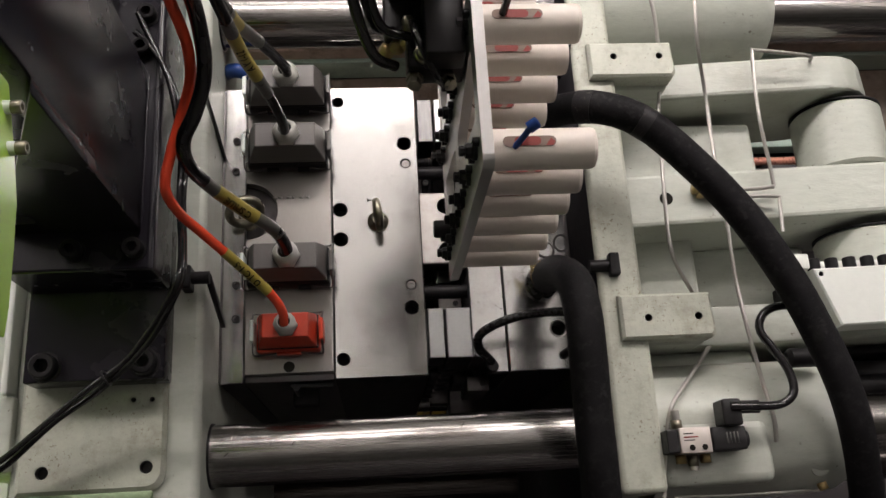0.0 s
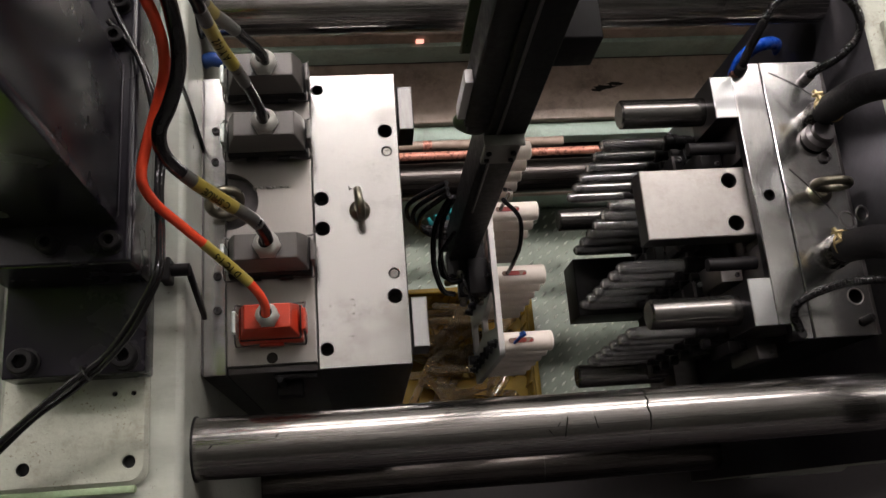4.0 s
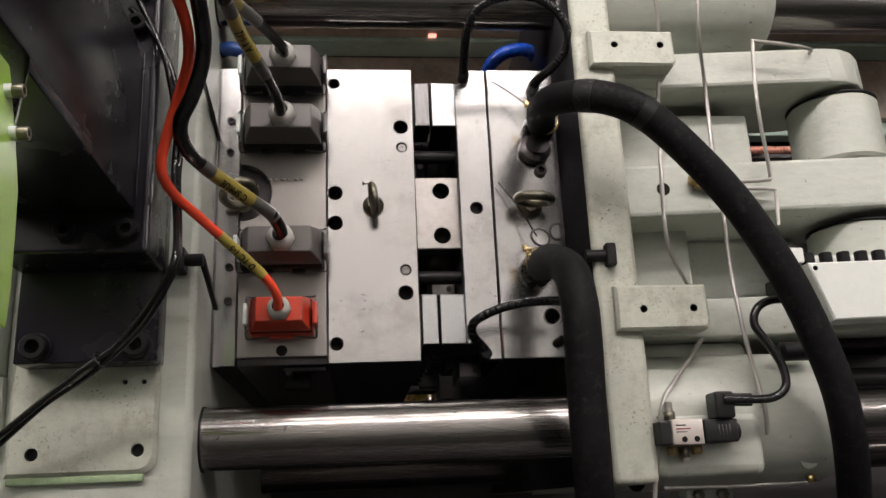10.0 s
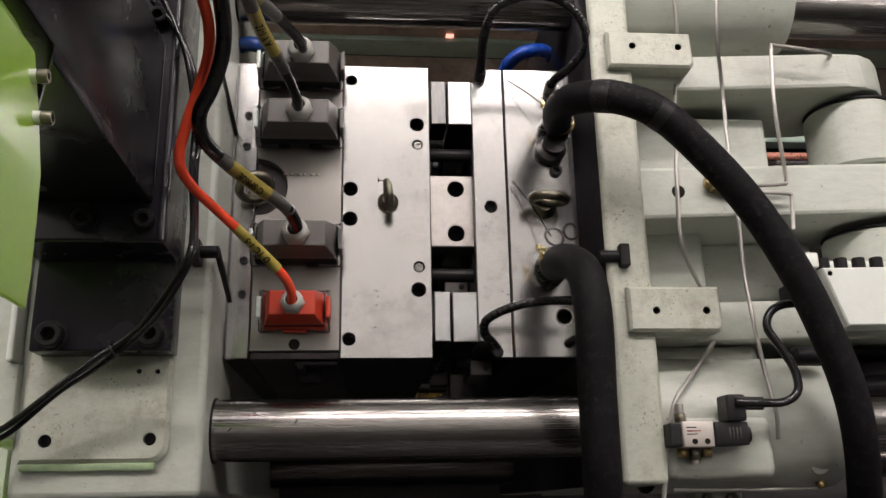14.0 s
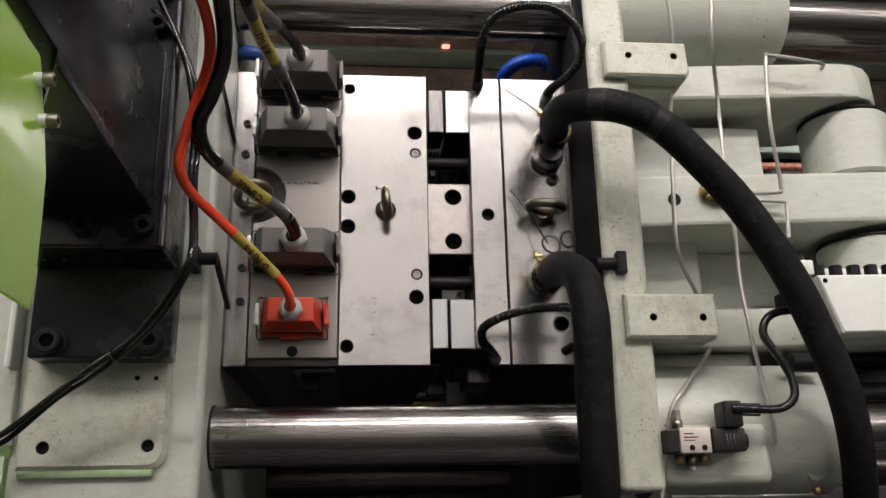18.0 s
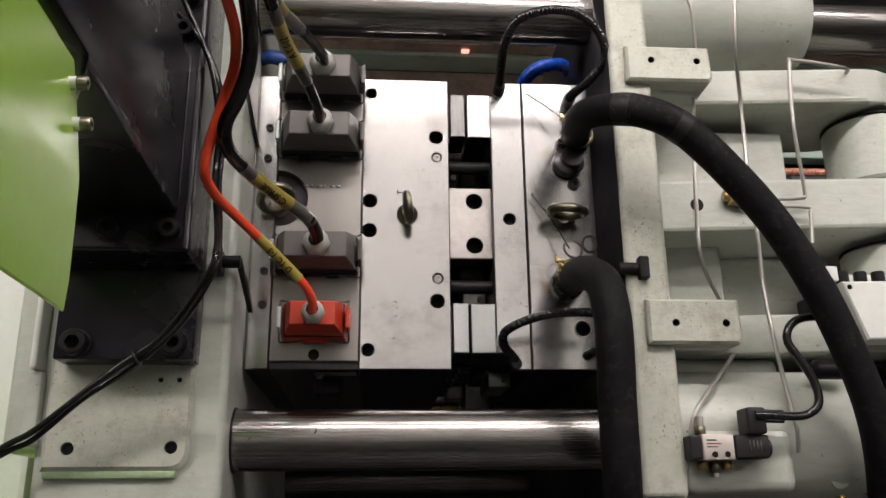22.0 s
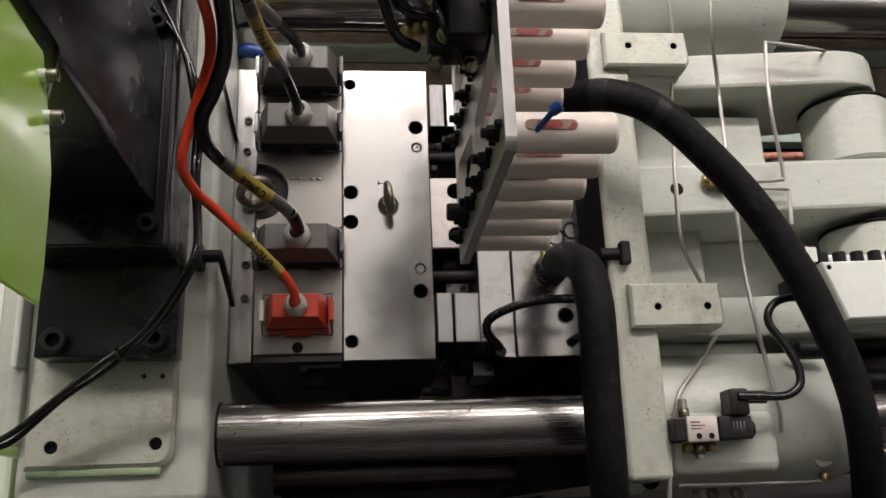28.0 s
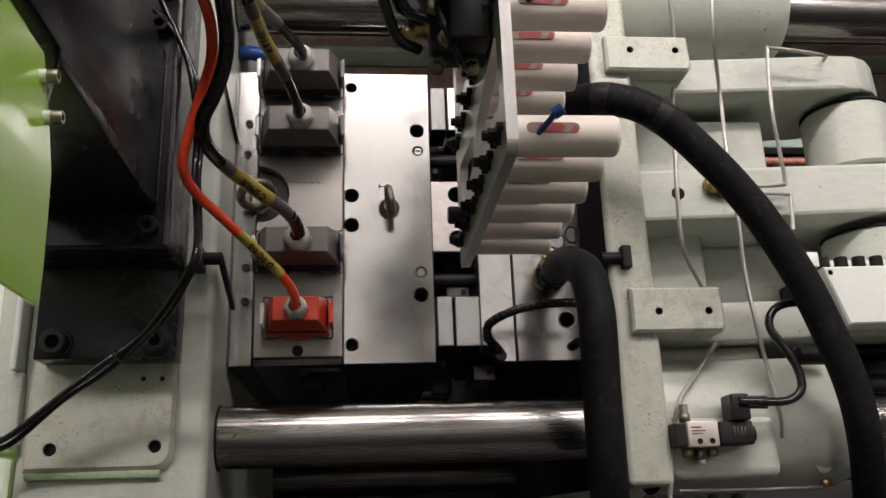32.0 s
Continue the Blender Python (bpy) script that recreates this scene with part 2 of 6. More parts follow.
RUSTY = mat("oil_stained_brown_plate", (0.32, 0.245, 0.20), 0.42, vary=0.2, scale=5, grain=40, bump=0.25,
            stain=(0.04, 0.028, 0.022), stain_amount=0.7, stain_scale=11)
# paler than the sheet, painting the light that catches the lozenges
TRAYTOP = mat("lit_checker_lozenge", (0.62, 0.66, 0.58), 0.3, vary=0.08, scale=9, bump=0.05)
TRAY = mat("sage_painted_checker_plate", (0.335, 0.385, 0.325), 0.42, vary=0.07, scale=6, grain=80, bump=0.15,
           stain=(0.14, 0.15, 0.12), stain_amount=0.3, stain_scale=9)
FRAMEGREEN = mat("sage_frame_paint", (0.33, 0.43, 0.37), 0.45, vary=0.1, scale=7, bump=0.2, stain=(0.10, 0.09, 0.07), stain_amount=0.5, stain_scale=9)
# near-black, tuned to how dark the space under the clamp looks
DARKVOID = mat("void_black_frame", (0.040, 0.035, 0.037), 0.55, vary=0.2, bump=0.2)
CONCRETE = mat("grey_epoxy_floor", (0.27, 0.29, 0.28), 0.4, vary=0.1, scale=1.5, grain=25, bump=0.1, stain=(0.14, 0.14, 0.13), stain_amount=0.4, stain_scale=2)
PLASTER = mat("off_white_hall_wall", (0.72, 0.72, 0.69), 0.7, vary=0.06, scale=0.8, grain=10, bump=0.1)
ROOF = mat("bounce_roof_sheet", (0.80, 0.80, 0.78), 0.6, vary=0.06, scale=0.7, grain=8, bump=0.1)
WHITECOVER = mat("white_painted_cover", (0.66, 0.68, 0.64), 0.4, vary=0.04, bump=0.1)


def glow(name, colour, strength):
    m = bpy.data.materials.new(name)
    m.use_nodes = True
    b = m.node_tree.nodes["Principled BSDF"]
    b.inputs["Base Color"].default_value = (*colour, 1)
    b.inputs["Emission Color"].default_value = (*colour, 1)
    b.inputs["Emission Strength"].default_value = strength
    return m


def clear(name, tint, haze, index=1.55, rough=0.05, thick=False):
    """Thin clear plastic: see-through, with gloss at its edges and a little haze."""
    m = bpy.data.materials.new(name)
    m.use_nodes = True
    nt = m.node_tree
    nt.nodes.remove(nt.nodes["Principled BSDF"])
    out = nt.nodes["Material Output"]
    tr, gl, df = nt.nodes.new("ShaderNodeBsdfRefraction" if thick else "ShaderNodeBsdfTransparent"), nt.nodes.new("ShaderNodeBsdfGlossy"), nt.nodes.new("ShaderNodeBsdfDiffuse")
    tr.inputs[0].default_value = (*tint, 1)
    if thick:
        tr.inputs["IOR"].default_value, tr.inputs["Roughness"].default_value = index - 0.14, 0.02
    df.inputs[0].default_value = (*[min(1, c * 0.9) for c in tint], 1)
    gl.inputs["Color"].default_value = (0.95, 0.95, 0.95, 1)
    n = nt.nodes.new("ShaderNodeTexNoise")
    n.inputs["Scale"].default_value = 60
    r = nt.nodes.new("ShaderNodeMapRange")
    r.inputs[3].default_value, r.inputs[4].default_value = rough, rough * 1.6
    nt.links.new(n.outputs["Fac"], r.inputs[0])
    nt.links.new(r.outputs[0], gl.inputs["Roughness"])
    fr = nt.nodes.new("ShaderNodeFresnel")
    fr.inputs["IOR"].default_value = index
    one, two = nt.nodes.new("ShaderNodeMixShader"), nt.nodes.new("ShaderNodeMixShader")
    one.inputs[0].default_value = haze
    nt.links.new(tr.outputs[0], one.inputs[1])
    nt.links.new(df.outputs[0], one.inputs[2])
    nt.links.new(fr.outputs[0], two.inputs[0])
    nt.links.new(one.outputs[0], two.inputs[1])
    nt.links.new(gl.outputs[0], two.inputs[2])
    nt.links.new(two.outputs[0], out.inputs["Surface"])
    return m


def translucent(name, colour, through):
    """Thin coloured plastic that lets part of the light through."""
    m = bpy.data.materials.new(name)
    m.use_nodes = True
    nt = m.node_tree
    b = nt.nodes["Principled BSDF"]
    out = nt.nodes["Material Output"]
    co, n, r = nt.nodes.new("ShaderNodeTexCoord"), nt.nodes.new("ShaderNodeTexNoise"), nt.nodes.new("ShaderNodeValToRGB")
    nt.links.new(co.outputs["Object"], n.inputs["Vector"])
    n.inputs["Scale"].default_value = 16
    n.inputs["Detail"].default_value = 6
    r.color_ramp.elements[0].position, r.color_ramp.elements[1].position = 0.3, 0.7
    r.color_ramp.elements[0].color = (*[c * 0.7 for c in colour], 1)
    r.color_ramp.elements[1].color = (*[c * 1.15 for c in colour], 1)
    nt.links.new(n.outputs["Fac"], r.inputs["Fac"])
    tl, mix = nt.nodes.new("ShaderNodeBsdfTranslucent"), nt.nodes.new("ShaderNodeMixShader")
    nt.links.new(r.outputs["Color"], b.inputs["Base Color"])
    nt.links.new(r.outputs["Color"], tl.inputs["Color"])
    b.inputs["Roughness"].default_value = 0.4
    mix.inputs[0].default_value = through
    nt.links.new(b.outputs[0], mix.inputs[1])
    nt.links.new(tl.outputs[0], mix.inputs[2])
    nt.links.new(mix.outputs[0], out.inputs["Surface"])
    return m


CRATE = translucent("yellow_translucent_crate", (0.32, 0.21, 0.02), 0.5)
SCRAP = clear("dusty_scrap_pet", (0.80, 0.71, 0.54), 0.05, 1.4, 0.05)
PET = clear("clear_pet", (0.98, 0.98, 0.98), 0.06, 1.5, 0.02, True)
PILLAR = mat("dull_guide_pillar_steel", (0.17, 0.163, 0.156), 0.24, 0.95, vary=0.1, scale=20, bump=0.0, rough_vary=0.03)
# darker copy of the cup acetal, painting the shade in its slots
SLOT = mat("shaded_acetal_recess", (0.20, 0.13, 0.10), 0.5, vary=0.1, bump=0.05)
FADEDLIME = mat("faded_lime_paint_line", (0.28, 0.37, 0.22), 0.5, vary=0.2, scale=40, bump=0.2)
OLIVE = mat("shaded_olive_green", (0.032, 0.05, 0.018), 0.35, vary=0.12, bump=0.05)
SIGNAL = glow("pink_signal_lamp", (1.0, 0.42, 0.32), 1.1)
TUBELIGHT = glow("lamp_diffuser", (1.0, 0.97, 0.93), 12.0)


# ---- mesh helpers ----
def box(x0, x1, y0, y1, z0, z1, bevel=0.0, seg=2, bm=None):
    bm = bm or bmesh.new()
    r = bmesh.ops.create_cube(bm, size=1.0)
    vs = r["verts"]
    bmesh.ops.scale(bm, vec=(x1 - x0, y1 - y0, z1 - z0), verts=vs)
    bmesh.ops.translate(bm, vec=((x0 + x1) / 2, (y0 + y1) / 2, (z0 + z1) / 2), verts=vs)
    if bevel:
        es = list({e for v in vs for e in v.link_edges})
        bmesh.ops.bevel(bm, geom=es, offset=bevel, segments=seg, affect="EDGES", profile=0.5)
    return bm


def rod(p0, p1, r, r2=None, seg=24, bm=None, bevel=0.0, caps=True):
    """A round bar or cone from p0 to p1, with chamfered ends."""
    bm = bm or bmesh.new()
    p0, p1 = Vector(p0), Vector(p1)
    r2 = r if r2 is None else r2
    length = (p1 - p0).length
    prof = [(0, r), (length, r2)]
    if bevel:
        prof = [(0, r - bevel), (bevel, r), (length - bevel, r2), (length, r2 - bevel)]
    return lathe(prof, p0, p1 - p0, seg, bm, caps)


def lathe(prof, origin, axis, seg=24, bm=None, caps=True):
    """Turns a profile of (along, radius) round an axis."""
    bm = bm or bmesh.new()
    q = Vector((0, 0, 1)).rotation_difference(Vector(axis).normalized())
    rings = []
    for a, r in prof:
        ring = []
        for k in range(seg):
            w = 2 * math.pi * k / seg
            ring.append(bm.verts.new(Vector(origin) + q @ Vector((r * math.cos(w), r * math.sin(w), a))))
        rings.append(ring)
    for one, two in zip(rings, rings[1:]):
        for k in range(seg):
            bm.faces.new((one[k], one[(k + 1) % seg], two[(k + 1) % seg], two[k]))
    if caps:
        bm.faces.new(rings[0][::-1])
        bm.faces.new(rings[-1])
    return bm


def ring(center, axis, big, small, seg=32, ring_seg=12, bm=None):
    """A torus."""
    bm = bm or bmesh.new()
    q = Vector((0, 0, 1)).rotation_difference(Vector(axis).normalized())
    rows = []
    for i in range(seg):
        a = 2 * math.pi * i / seg
        row = []
        for j in range(ring_seg):
            b = 2 * math.pi * j / ring_seg
            row.append(bm.verts.new(Vector(center) + q @ Vector(((big + small * math.cos(b)) * math.cos(a), (big + small * math.cos(b)) * math.sin(a), small * math.sin(b)))))
        rows.append(row)
    for i in range(seg):
        for j in range(ring_seg):
            bm.faces.new((rows[i][j], rows[(i + 1) % seg][j], rows[(i + 1) % seg][(j + 1) % ring_seg], rows[i][(j + 1) % ring_seg]))
    return bm


def spline(pts, step=0.006):
    """Points at even steps along a smooth curve through pts."""
    P = [Vector(p) for p in pts]
    P = [P[0] * 2 - P[1]] + P + [P[-1] * 2 - P[-2]]
    raw = []
    for i in range(1, len(P) - 2):
        for k in range(24):
            u = k / 24
            a, b, c, d = P[i - 1], P[i], P[i + 1], P[i + 2]
            raw.append(0.5 * ((2 * b) + (c - a) * u + (2 * a - 5 * b + 4 * c - d) * u * u + (3 * b - a - 3 * c + d) * u ** 3))
    raw.append(P[-2])
    for _ in range(6):
        raw = [raw[0]] + [(raw[i - 1] + raw[i] * 2 + raw[i + 1]) / 4 for i in range(1, len(raw) - 1)] + [raw[-1]]
    out, left = [raw[0]], step
    for a, b in zip(raw, raw[1:]):
        d = (b - a).length
        while d >= left:
            a = a + (b - a) * (left / d)
            out.append(a.copy())
            d -= left
            left = step
        left -= d
    if (out[-1] - raw[-1]).length > step * 0.3:
        out.append(raw[-1])
    return out


def frames(line):
    """Tangent, side and upper direction along a line."""
    res = []
    for i, p in enumerate(line):
        t = (line[min(i + 1, len(line) - 1)] - line[max(i - 1, 0)]).normalized()
        up = Vector((0, 0, 1)) if abs(t.z) < 0.92 else Vector((0, -1, 0.2)).normalized()
        side = t.cross(up).normalized()
        res.append((p, t, side, side.cross(t).normalized()))
    # carry the side over, so that the tube never twists
    for i in range(1, len(res)):
        p, t, s, u = res[i]
        ps = res[i - 1][2]
        s = (ps - t * ps.dot(t)).normalized()
        res[i] = (p, t, s, s.cross(t).normalized())
    return res


def tube(line, r, seg=14, wave=0.0, period=0.006, bm=None, step=0.006):
    """A cable or hose along pts; wave: how far its surface ripples."""
    bm = bm or bmesh.new()
    line = spline(line, min(step, period / 4) if wave else step)
    rings, run = [], 0.0
    for i, (p, t, s, u) in enumerate(frames(line)):
        if i:
            run += (p - line[i - 1]).length
        rr = r + (wave * math.sin(2 * math.pi * run / period) if wave else 0)
        rings.append([bm.verts.new(p + s * (rr * math.cos(2 * math.pi * k / seg)) + u * (rr * math.sin(2 * math.pi * k / seg))) for k in range(seg)])
    for one, two in zip(rings, rings[1:]):
        for k in range(seg):
            bm.faces.new((one[k], one[(k + 1) % seg], two[(k + 1) % seg], two[k]))
    bm.faces.new(rings[0][::-1])
    bm.faces.new(rings[-1])
    return bm


def stretch(pts, start, end):
    """The piece of a curve between two fractions of its length."""
    line = spline(pts, 0.003)
    n = len(line) - 1
    a, b = int(start * n), int(end * n)
    cut = line[a:b + 1]
    k = max(1, len(cut) // 10)
    return cut[::k] + ([cut[-1]] if (len(cut) - 1) % k else [])


def near(pts, place):
    """How far along a curve, as a fraction, it passes a place."""
    line = spline(pts, 0.003)
    return min(range(len(line)), key=lambda i: (line[i] - Vector(place)).length) / (len(line) - 1)


def drilled(poly, holes, z0, z1, depth=0.02, chamfer=0.0012, seg=28, bm=None, axes="xyz", dark_sides=False):
    """A plate from a convex outline, with round blind holes (x, y, radius) sunk from its top."""
    bm = bm or bmesh.new()

    def put(x, y, z):
        return bm.verts.new((x, y, z) if axes == "xyz" else (z, x, y))

    cx, cy = sum(p[0] for p in poly) / len(poly), sum(p[1] for p in poly) / len(poly)

    def inset(p):
        return (p[0] - chamfer * (1 if p[0] > cx else -1), p[1] - chamfer * (1 if p[1] > cy else -1))

    top = [put(*inset(p), z1) for p in poly]
    mid = [put(*p, z1 - chamfer) for p in poly]
    low = [put(*p, z0) for p in poly]
    n = len(poly)
    edges = [bm.edges.new((top[i], top[(i + 1) % n])) for i in range(n)]
    for i in range(n):
        j = (i + 1) % n
        bm.faces.new((mid[i], mid[j], top[j], top[i]))
        fc = bm.faces.new((low[i], low[j], mid[j], mid[i]))
        # dark_sides paints the sides as shaded, unlike the ground top
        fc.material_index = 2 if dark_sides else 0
    bm.faces.new(low[::-1])
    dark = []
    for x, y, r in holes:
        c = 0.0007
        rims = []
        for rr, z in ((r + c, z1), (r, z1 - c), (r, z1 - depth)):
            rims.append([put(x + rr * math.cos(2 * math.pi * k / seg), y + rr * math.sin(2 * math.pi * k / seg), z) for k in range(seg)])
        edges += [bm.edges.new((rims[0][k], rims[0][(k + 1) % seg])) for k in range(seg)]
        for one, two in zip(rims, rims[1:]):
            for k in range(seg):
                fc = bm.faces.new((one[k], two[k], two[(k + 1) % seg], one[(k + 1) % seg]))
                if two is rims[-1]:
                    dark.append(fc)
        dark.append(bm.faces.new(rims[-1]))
    # hole walls and floors take a black slot that paints their shade
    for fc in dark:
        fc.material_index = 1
    bmesh.ops.triangle_fill(bm, use_beauty=True, edges=edges)
    return bm


def rect(x0, x1, y0, y1):
    return [(x0, y0), (x1, y0), (x1, y1), (x0, y1)]


def prism(poly, lo, hi, axis="y", bevel=0.0, bm=None):
    """An outline in the plane across an axis, drawn out from lo to hi. axis y: (x, z); x: (y, z); z: (x, y)."""
    bm = bm or bmesh.new()

    def put(a, b, c):
        return bm.verts.new({"y": (a, c, b), "x": (c, a, b), "z": (a, b, c)}[axis])

    one, two = [put(*p, lo) for p in poly], [put(*p, hi) for p in poly]
    n = len(poly)
    bm.faces.new(one)
    bm.faces.new(two[::-1])
    for i in range(n):
        bm.faces.new((one[i], two[i], two[(i + 1) % n], one[(i + 1) % n]))
    bmesh.ops.recalc_face_normals(bm, faces=bm.faces)
    if bevel:
        bmesh.ops.bevel(bm, geom=list(bm.edges), offset=bevel, segments=2, affect="EDGES", profile=0.5)
    return bm


def hull(points, bm=None, bevel=0.0):
    bm = bm or bmesh.new()
    vs = [bm.verts.new(p) for p in points]
    r = bmesh.ops.convex_hull(bm, input=vs)
    bmesh.ops.dissolve_limit(bm, angle_limit=0.02, verts=bm.verts, edges=bm.edges)
    if bevel:
        bmesh.ops.bevel(bm, geom=list(bm.edges), offset=bevel, segments=2, affect="EDGES", profile=0.5)
    return bm


def thing(name, label, category, base, group="", kind=""):
    """The empty at a thing's base."""
    ob = new(name)
    ob.empty_display_size = 0.02
    ob.matrix_basis = Matrix.Translation(base)
    return tagged(ob, label, category, group, kind)


def base_of(ob):
    while ob.parent:
        ob = ob.parent
    return ob.matrix_basis.translation.copy()


def finish(bm, name, material, angle=35):
    bmesh.ops.recalc_face_normals(bm, faces=bm.faces)
    size = {f: f.calc_area() for f in bm.faces}
    for e in bm.edges:
        if len(e.link_faces) == 2:
            one, two = size[e.link_faces[0]] + 1e-12, size[e.link_faces[1]] + 1e-12
            turn = e.calc_face_angle(0.0)
            # flat faces stay flat beside their rounded edges
            e.smooth = not (turn > radians(angle) or (turn > radians(9) and max(one / two, two / one) > 10))
    me = bpy.data.meshes.new(name)
    bm.to_mesh(me)
    bm.free()
    me.materials.append(material)
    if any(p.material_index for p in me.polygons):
        # slot 1 paints shade inside holes, slot 2 on plate sides
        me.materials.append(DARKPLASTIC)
        me.materials.append(SHADEDSIDE)
    for p in me.polygons:
        p.use_smooth = True
    return me


def part(name, bm, material, parent, label=""):
    bmesh.ops.translate(bm, vec=-base_of(parent), verts=bm.verts)
    ob = new(name, finish(bm, name, material))
    ob.parent = parent
    return tagged(ob, label)


def solo(name, bm, material, label, category, base, group="", kind=""):
    """A thing of one mesh."""
    bmesh.ops.translate(bm, vec=-Vector(base), verts=bm.verts)
    ob = new(name, finish(bm, name, material))
    ob.matrix_basis = Matrix.Translation(base)
    return tagged(ob, label, category, group, kind)


def again(name, ob, parent, offset):
    """A further piece on the same mesh."""
    o = new(name, ob.data)
    o.parent = parent
    o.matrix_basis = Matrix.Translation(offset) @ ob.matrix_basis
    return o


def socket_screw(bm, x, y, z, r, h, axis=(0, 0, 1)):
    """The head of a cap screw with its hexagon socket."""
    a = Vector(axis)
    lathe([(0, r), (h - r * 0.12, r), (h, r * 0.88), (h, r * 0.55)], (x, y, z), a, 22, bm, caps=False)
    lathe([(h, r * 0.55), (h - r * 0.7, r * 0.55)], (x, y, z), a, 6, bm, caps=False)
    lathe([(h - r * 0.7, r * 0.56), (h - r * 0.69, 0.0001)], (x, y, z), a, 6, bm, caps=False)
    return bm


def lettering(text, size, name, material, parent, place):
    """Letters as a thin mesh; place turns a point of the text's plane into the world."""
    cu = bpy.data.curves.new(name, "FONT")
    cu.body, cu.size, cu.align_x, cu.align_y = text, size, "CENTER", "CENTER"
    cu.resolution_u = 3
    cu.offset = size * 0.022
    tmp = bpy.data.objects.new(name, cu)
    scene.collection.objects.link(tmp)
    me = bpy.data.meshes.new_from_object(tmp.evaluated_get(bpy.context.evaluated_depsgraph_get()))
    bpy.data.objects.remove(tmp)
    bpy.data.curves.remove(cu)
    bm = bmesh.new()
    bm.from_mesh(me)
    bmesh.ops.triangulate(bm, faces=bm.faces)
    bmesh.ops.subdivide_edges(bm, edges=bm.edges, cuts=4, use_grid_fill=True)
    bm.to_mesh(me)
    bm.free()
    base = base_of(parent)
    for v in me.vertices:
        v.co = Vector(place(v.co.x, v.co.y)) - base
    me.materials.clear()
    me.materials.append(material)
    ob = new(name, me)
    ob.parent = parent
    return ob


RIDERS = []      # what travels with the moving platen


def ride(ob):
    RIDERS.append(ob)
    return ob

# ---- the hall ----
solo("floor", box(-9, 11, -7, 13, -0.1, 0.0), CONCRETE, "grey epoxy hall floor with faint stains", "floor", (0, 0, 0), kind="structure")
# unseen walls and ceiling, kept light-toned to bounce lamp light
for nm, b in (("wall_north", (-9, 11, 13, 13.2, 0, 6.8)), ("wall_south", (-9, 11, -7.2, -7, 0, 6.8)),
              ("wall_west", (-9.2, -9, -7, 13, 0, 6.8)), ("wall_east", (11, 11.2, -7, 13, 0, 6.8))):
    solo(nm, box(*b), PLASTER, "plain off-white hall wall", "wall", ((b[0] + b[1]) / 2, (b[2] + b[3]) / 2, 0), kind="structure")
solo("ceiling", box(-9, 11, -7, 13, CEILING + 0.2, CEILING + 0.3), ROOF, "near-white unseen ceiling bouncing light into the hall", "ceiling", (0, 0, CEILING + 0.2), kind="structure")

for lx, ly, lz0, ln, wd, watts in LAMPS:
    lamp = thing("unseen_light", "unseen long white strip light under the hall ceiling", "ceiling light", (lx, ly, lz0), "hall strip lights")
    for s in (-1, 1):
        part("hanger", rod((lx + s * ln * 0.35, ly, lz0 + 0.1), (lx + s * ln * 0.35, ly, CEILING + 0.2), 0.006, seg=8), TUBING, lamp)
    part("housing", box(lx - ln / 2, lx + ln / 2, ly - wd / 2 - 0.04, ly + wd / 2 + 0.04, lz0 - 0.02, lz0 + 0.1, 0.01), WHITECOVER, lamp)
    part("diffuser", box(lx - ln / 2 + 0.03, lx + ln / 2 - 0.03, ly - wd / 2, ly + wd / 2, lz0 - 0.06, lz0 - 0.02, 0.008), TUBELIGHT, lamp, "glowing white diffuser")
    ld = bpy.data.lights.new("strip_light", "AREA")
    ld.shape, ld.size, ld.size_y, ld.energy, ld.color = "RECTANGLE", ln - 0.1, wd, watts, (1.0, 0.87, 0.845)
    lo = new("strip_light", ld)
    lo.matrix_basis = Matrix.Translation((lx, ly, lz0 - 0.08))
    if lz0 < 5:
        # added up-light: brightens the unseen ceiling that the steel reflects
        part("upper_diffuser", box(lx - ln / 2 + 0.03, lx + ln / 2 - 0.03, ly - wd / 2, ly + wd / 2, lz0 + 0.101, lz0 + 0.115, 0.004), TUBELIGHT, lamp, "glowing white diffuser")
        up = new("strip_light", ld.copy())
        up.data.energy = watts * 1.3
        up.matrix_basis = Matrix.Translation((lx, ly, lz0 + 0.13)) @ pose(0, 0, 0, 180, 0, 0)

# ---- machine bed below the tie bars ----
BARS_Y, BARS_TOP, BARS_LOW, BAR_R = 0.287, 1.627, 0.98, 0.0355

bed = thing("machine_bed", "sage green machine bed with oil-stained rails around the drop opening", "machine frame", (0.1, 0.1, 0))
part("rear_wall", box(-0.9, 1.6, 0.4173, 0.4373, 0, 0.56, 0.003), FRAMEGREEN, bed, "sage green rear wall of the chute")
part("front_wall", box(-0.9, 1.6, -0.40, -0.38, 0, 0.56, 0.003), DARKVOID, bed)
part("left_wall", box(-0.92, -0.9, -0.40, 0.475, 0, 0.56, 0.003), FRAMEGREEN, bed)
part("wall_cap", box(-0.9, 1.6, 0.3953, 0.4413, 0.5605, 0.578, 0.003), RUSTY, bed, "brown oily cap strip")
part("rear_plate", box(-1.2, 2.2, 0.5028, 0.6648, 0.775, 0.8, 0.004), RUSTY, bed, "brown oil-stained plate")
part("rear_rail", box(-1.2, 2.2, 0.4651, 0.5026, 0.74, 0.782, 0.003), FRAMEGREEN, bed, "sage green rail")
part("rail_stop", box(0.2572, 0.3272, 0.4606, 0.4986, 0.7825, 0.797, 0.002), FRAMEGREEN, bed)
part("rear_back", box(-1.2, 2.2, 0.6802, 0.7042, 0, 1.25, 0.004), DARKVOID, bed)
part("back_band", box(-1.2, 2.2, 0.6657, 0.6722, 0.888, 0.924, 0.001), RUSTY, bed, "red-brown painted band")
part("back_band", box(-1.2, 2.2, 0.658, 0.6715, 0.862, 0.885, 0.002), FRAMEGREEN, bed)
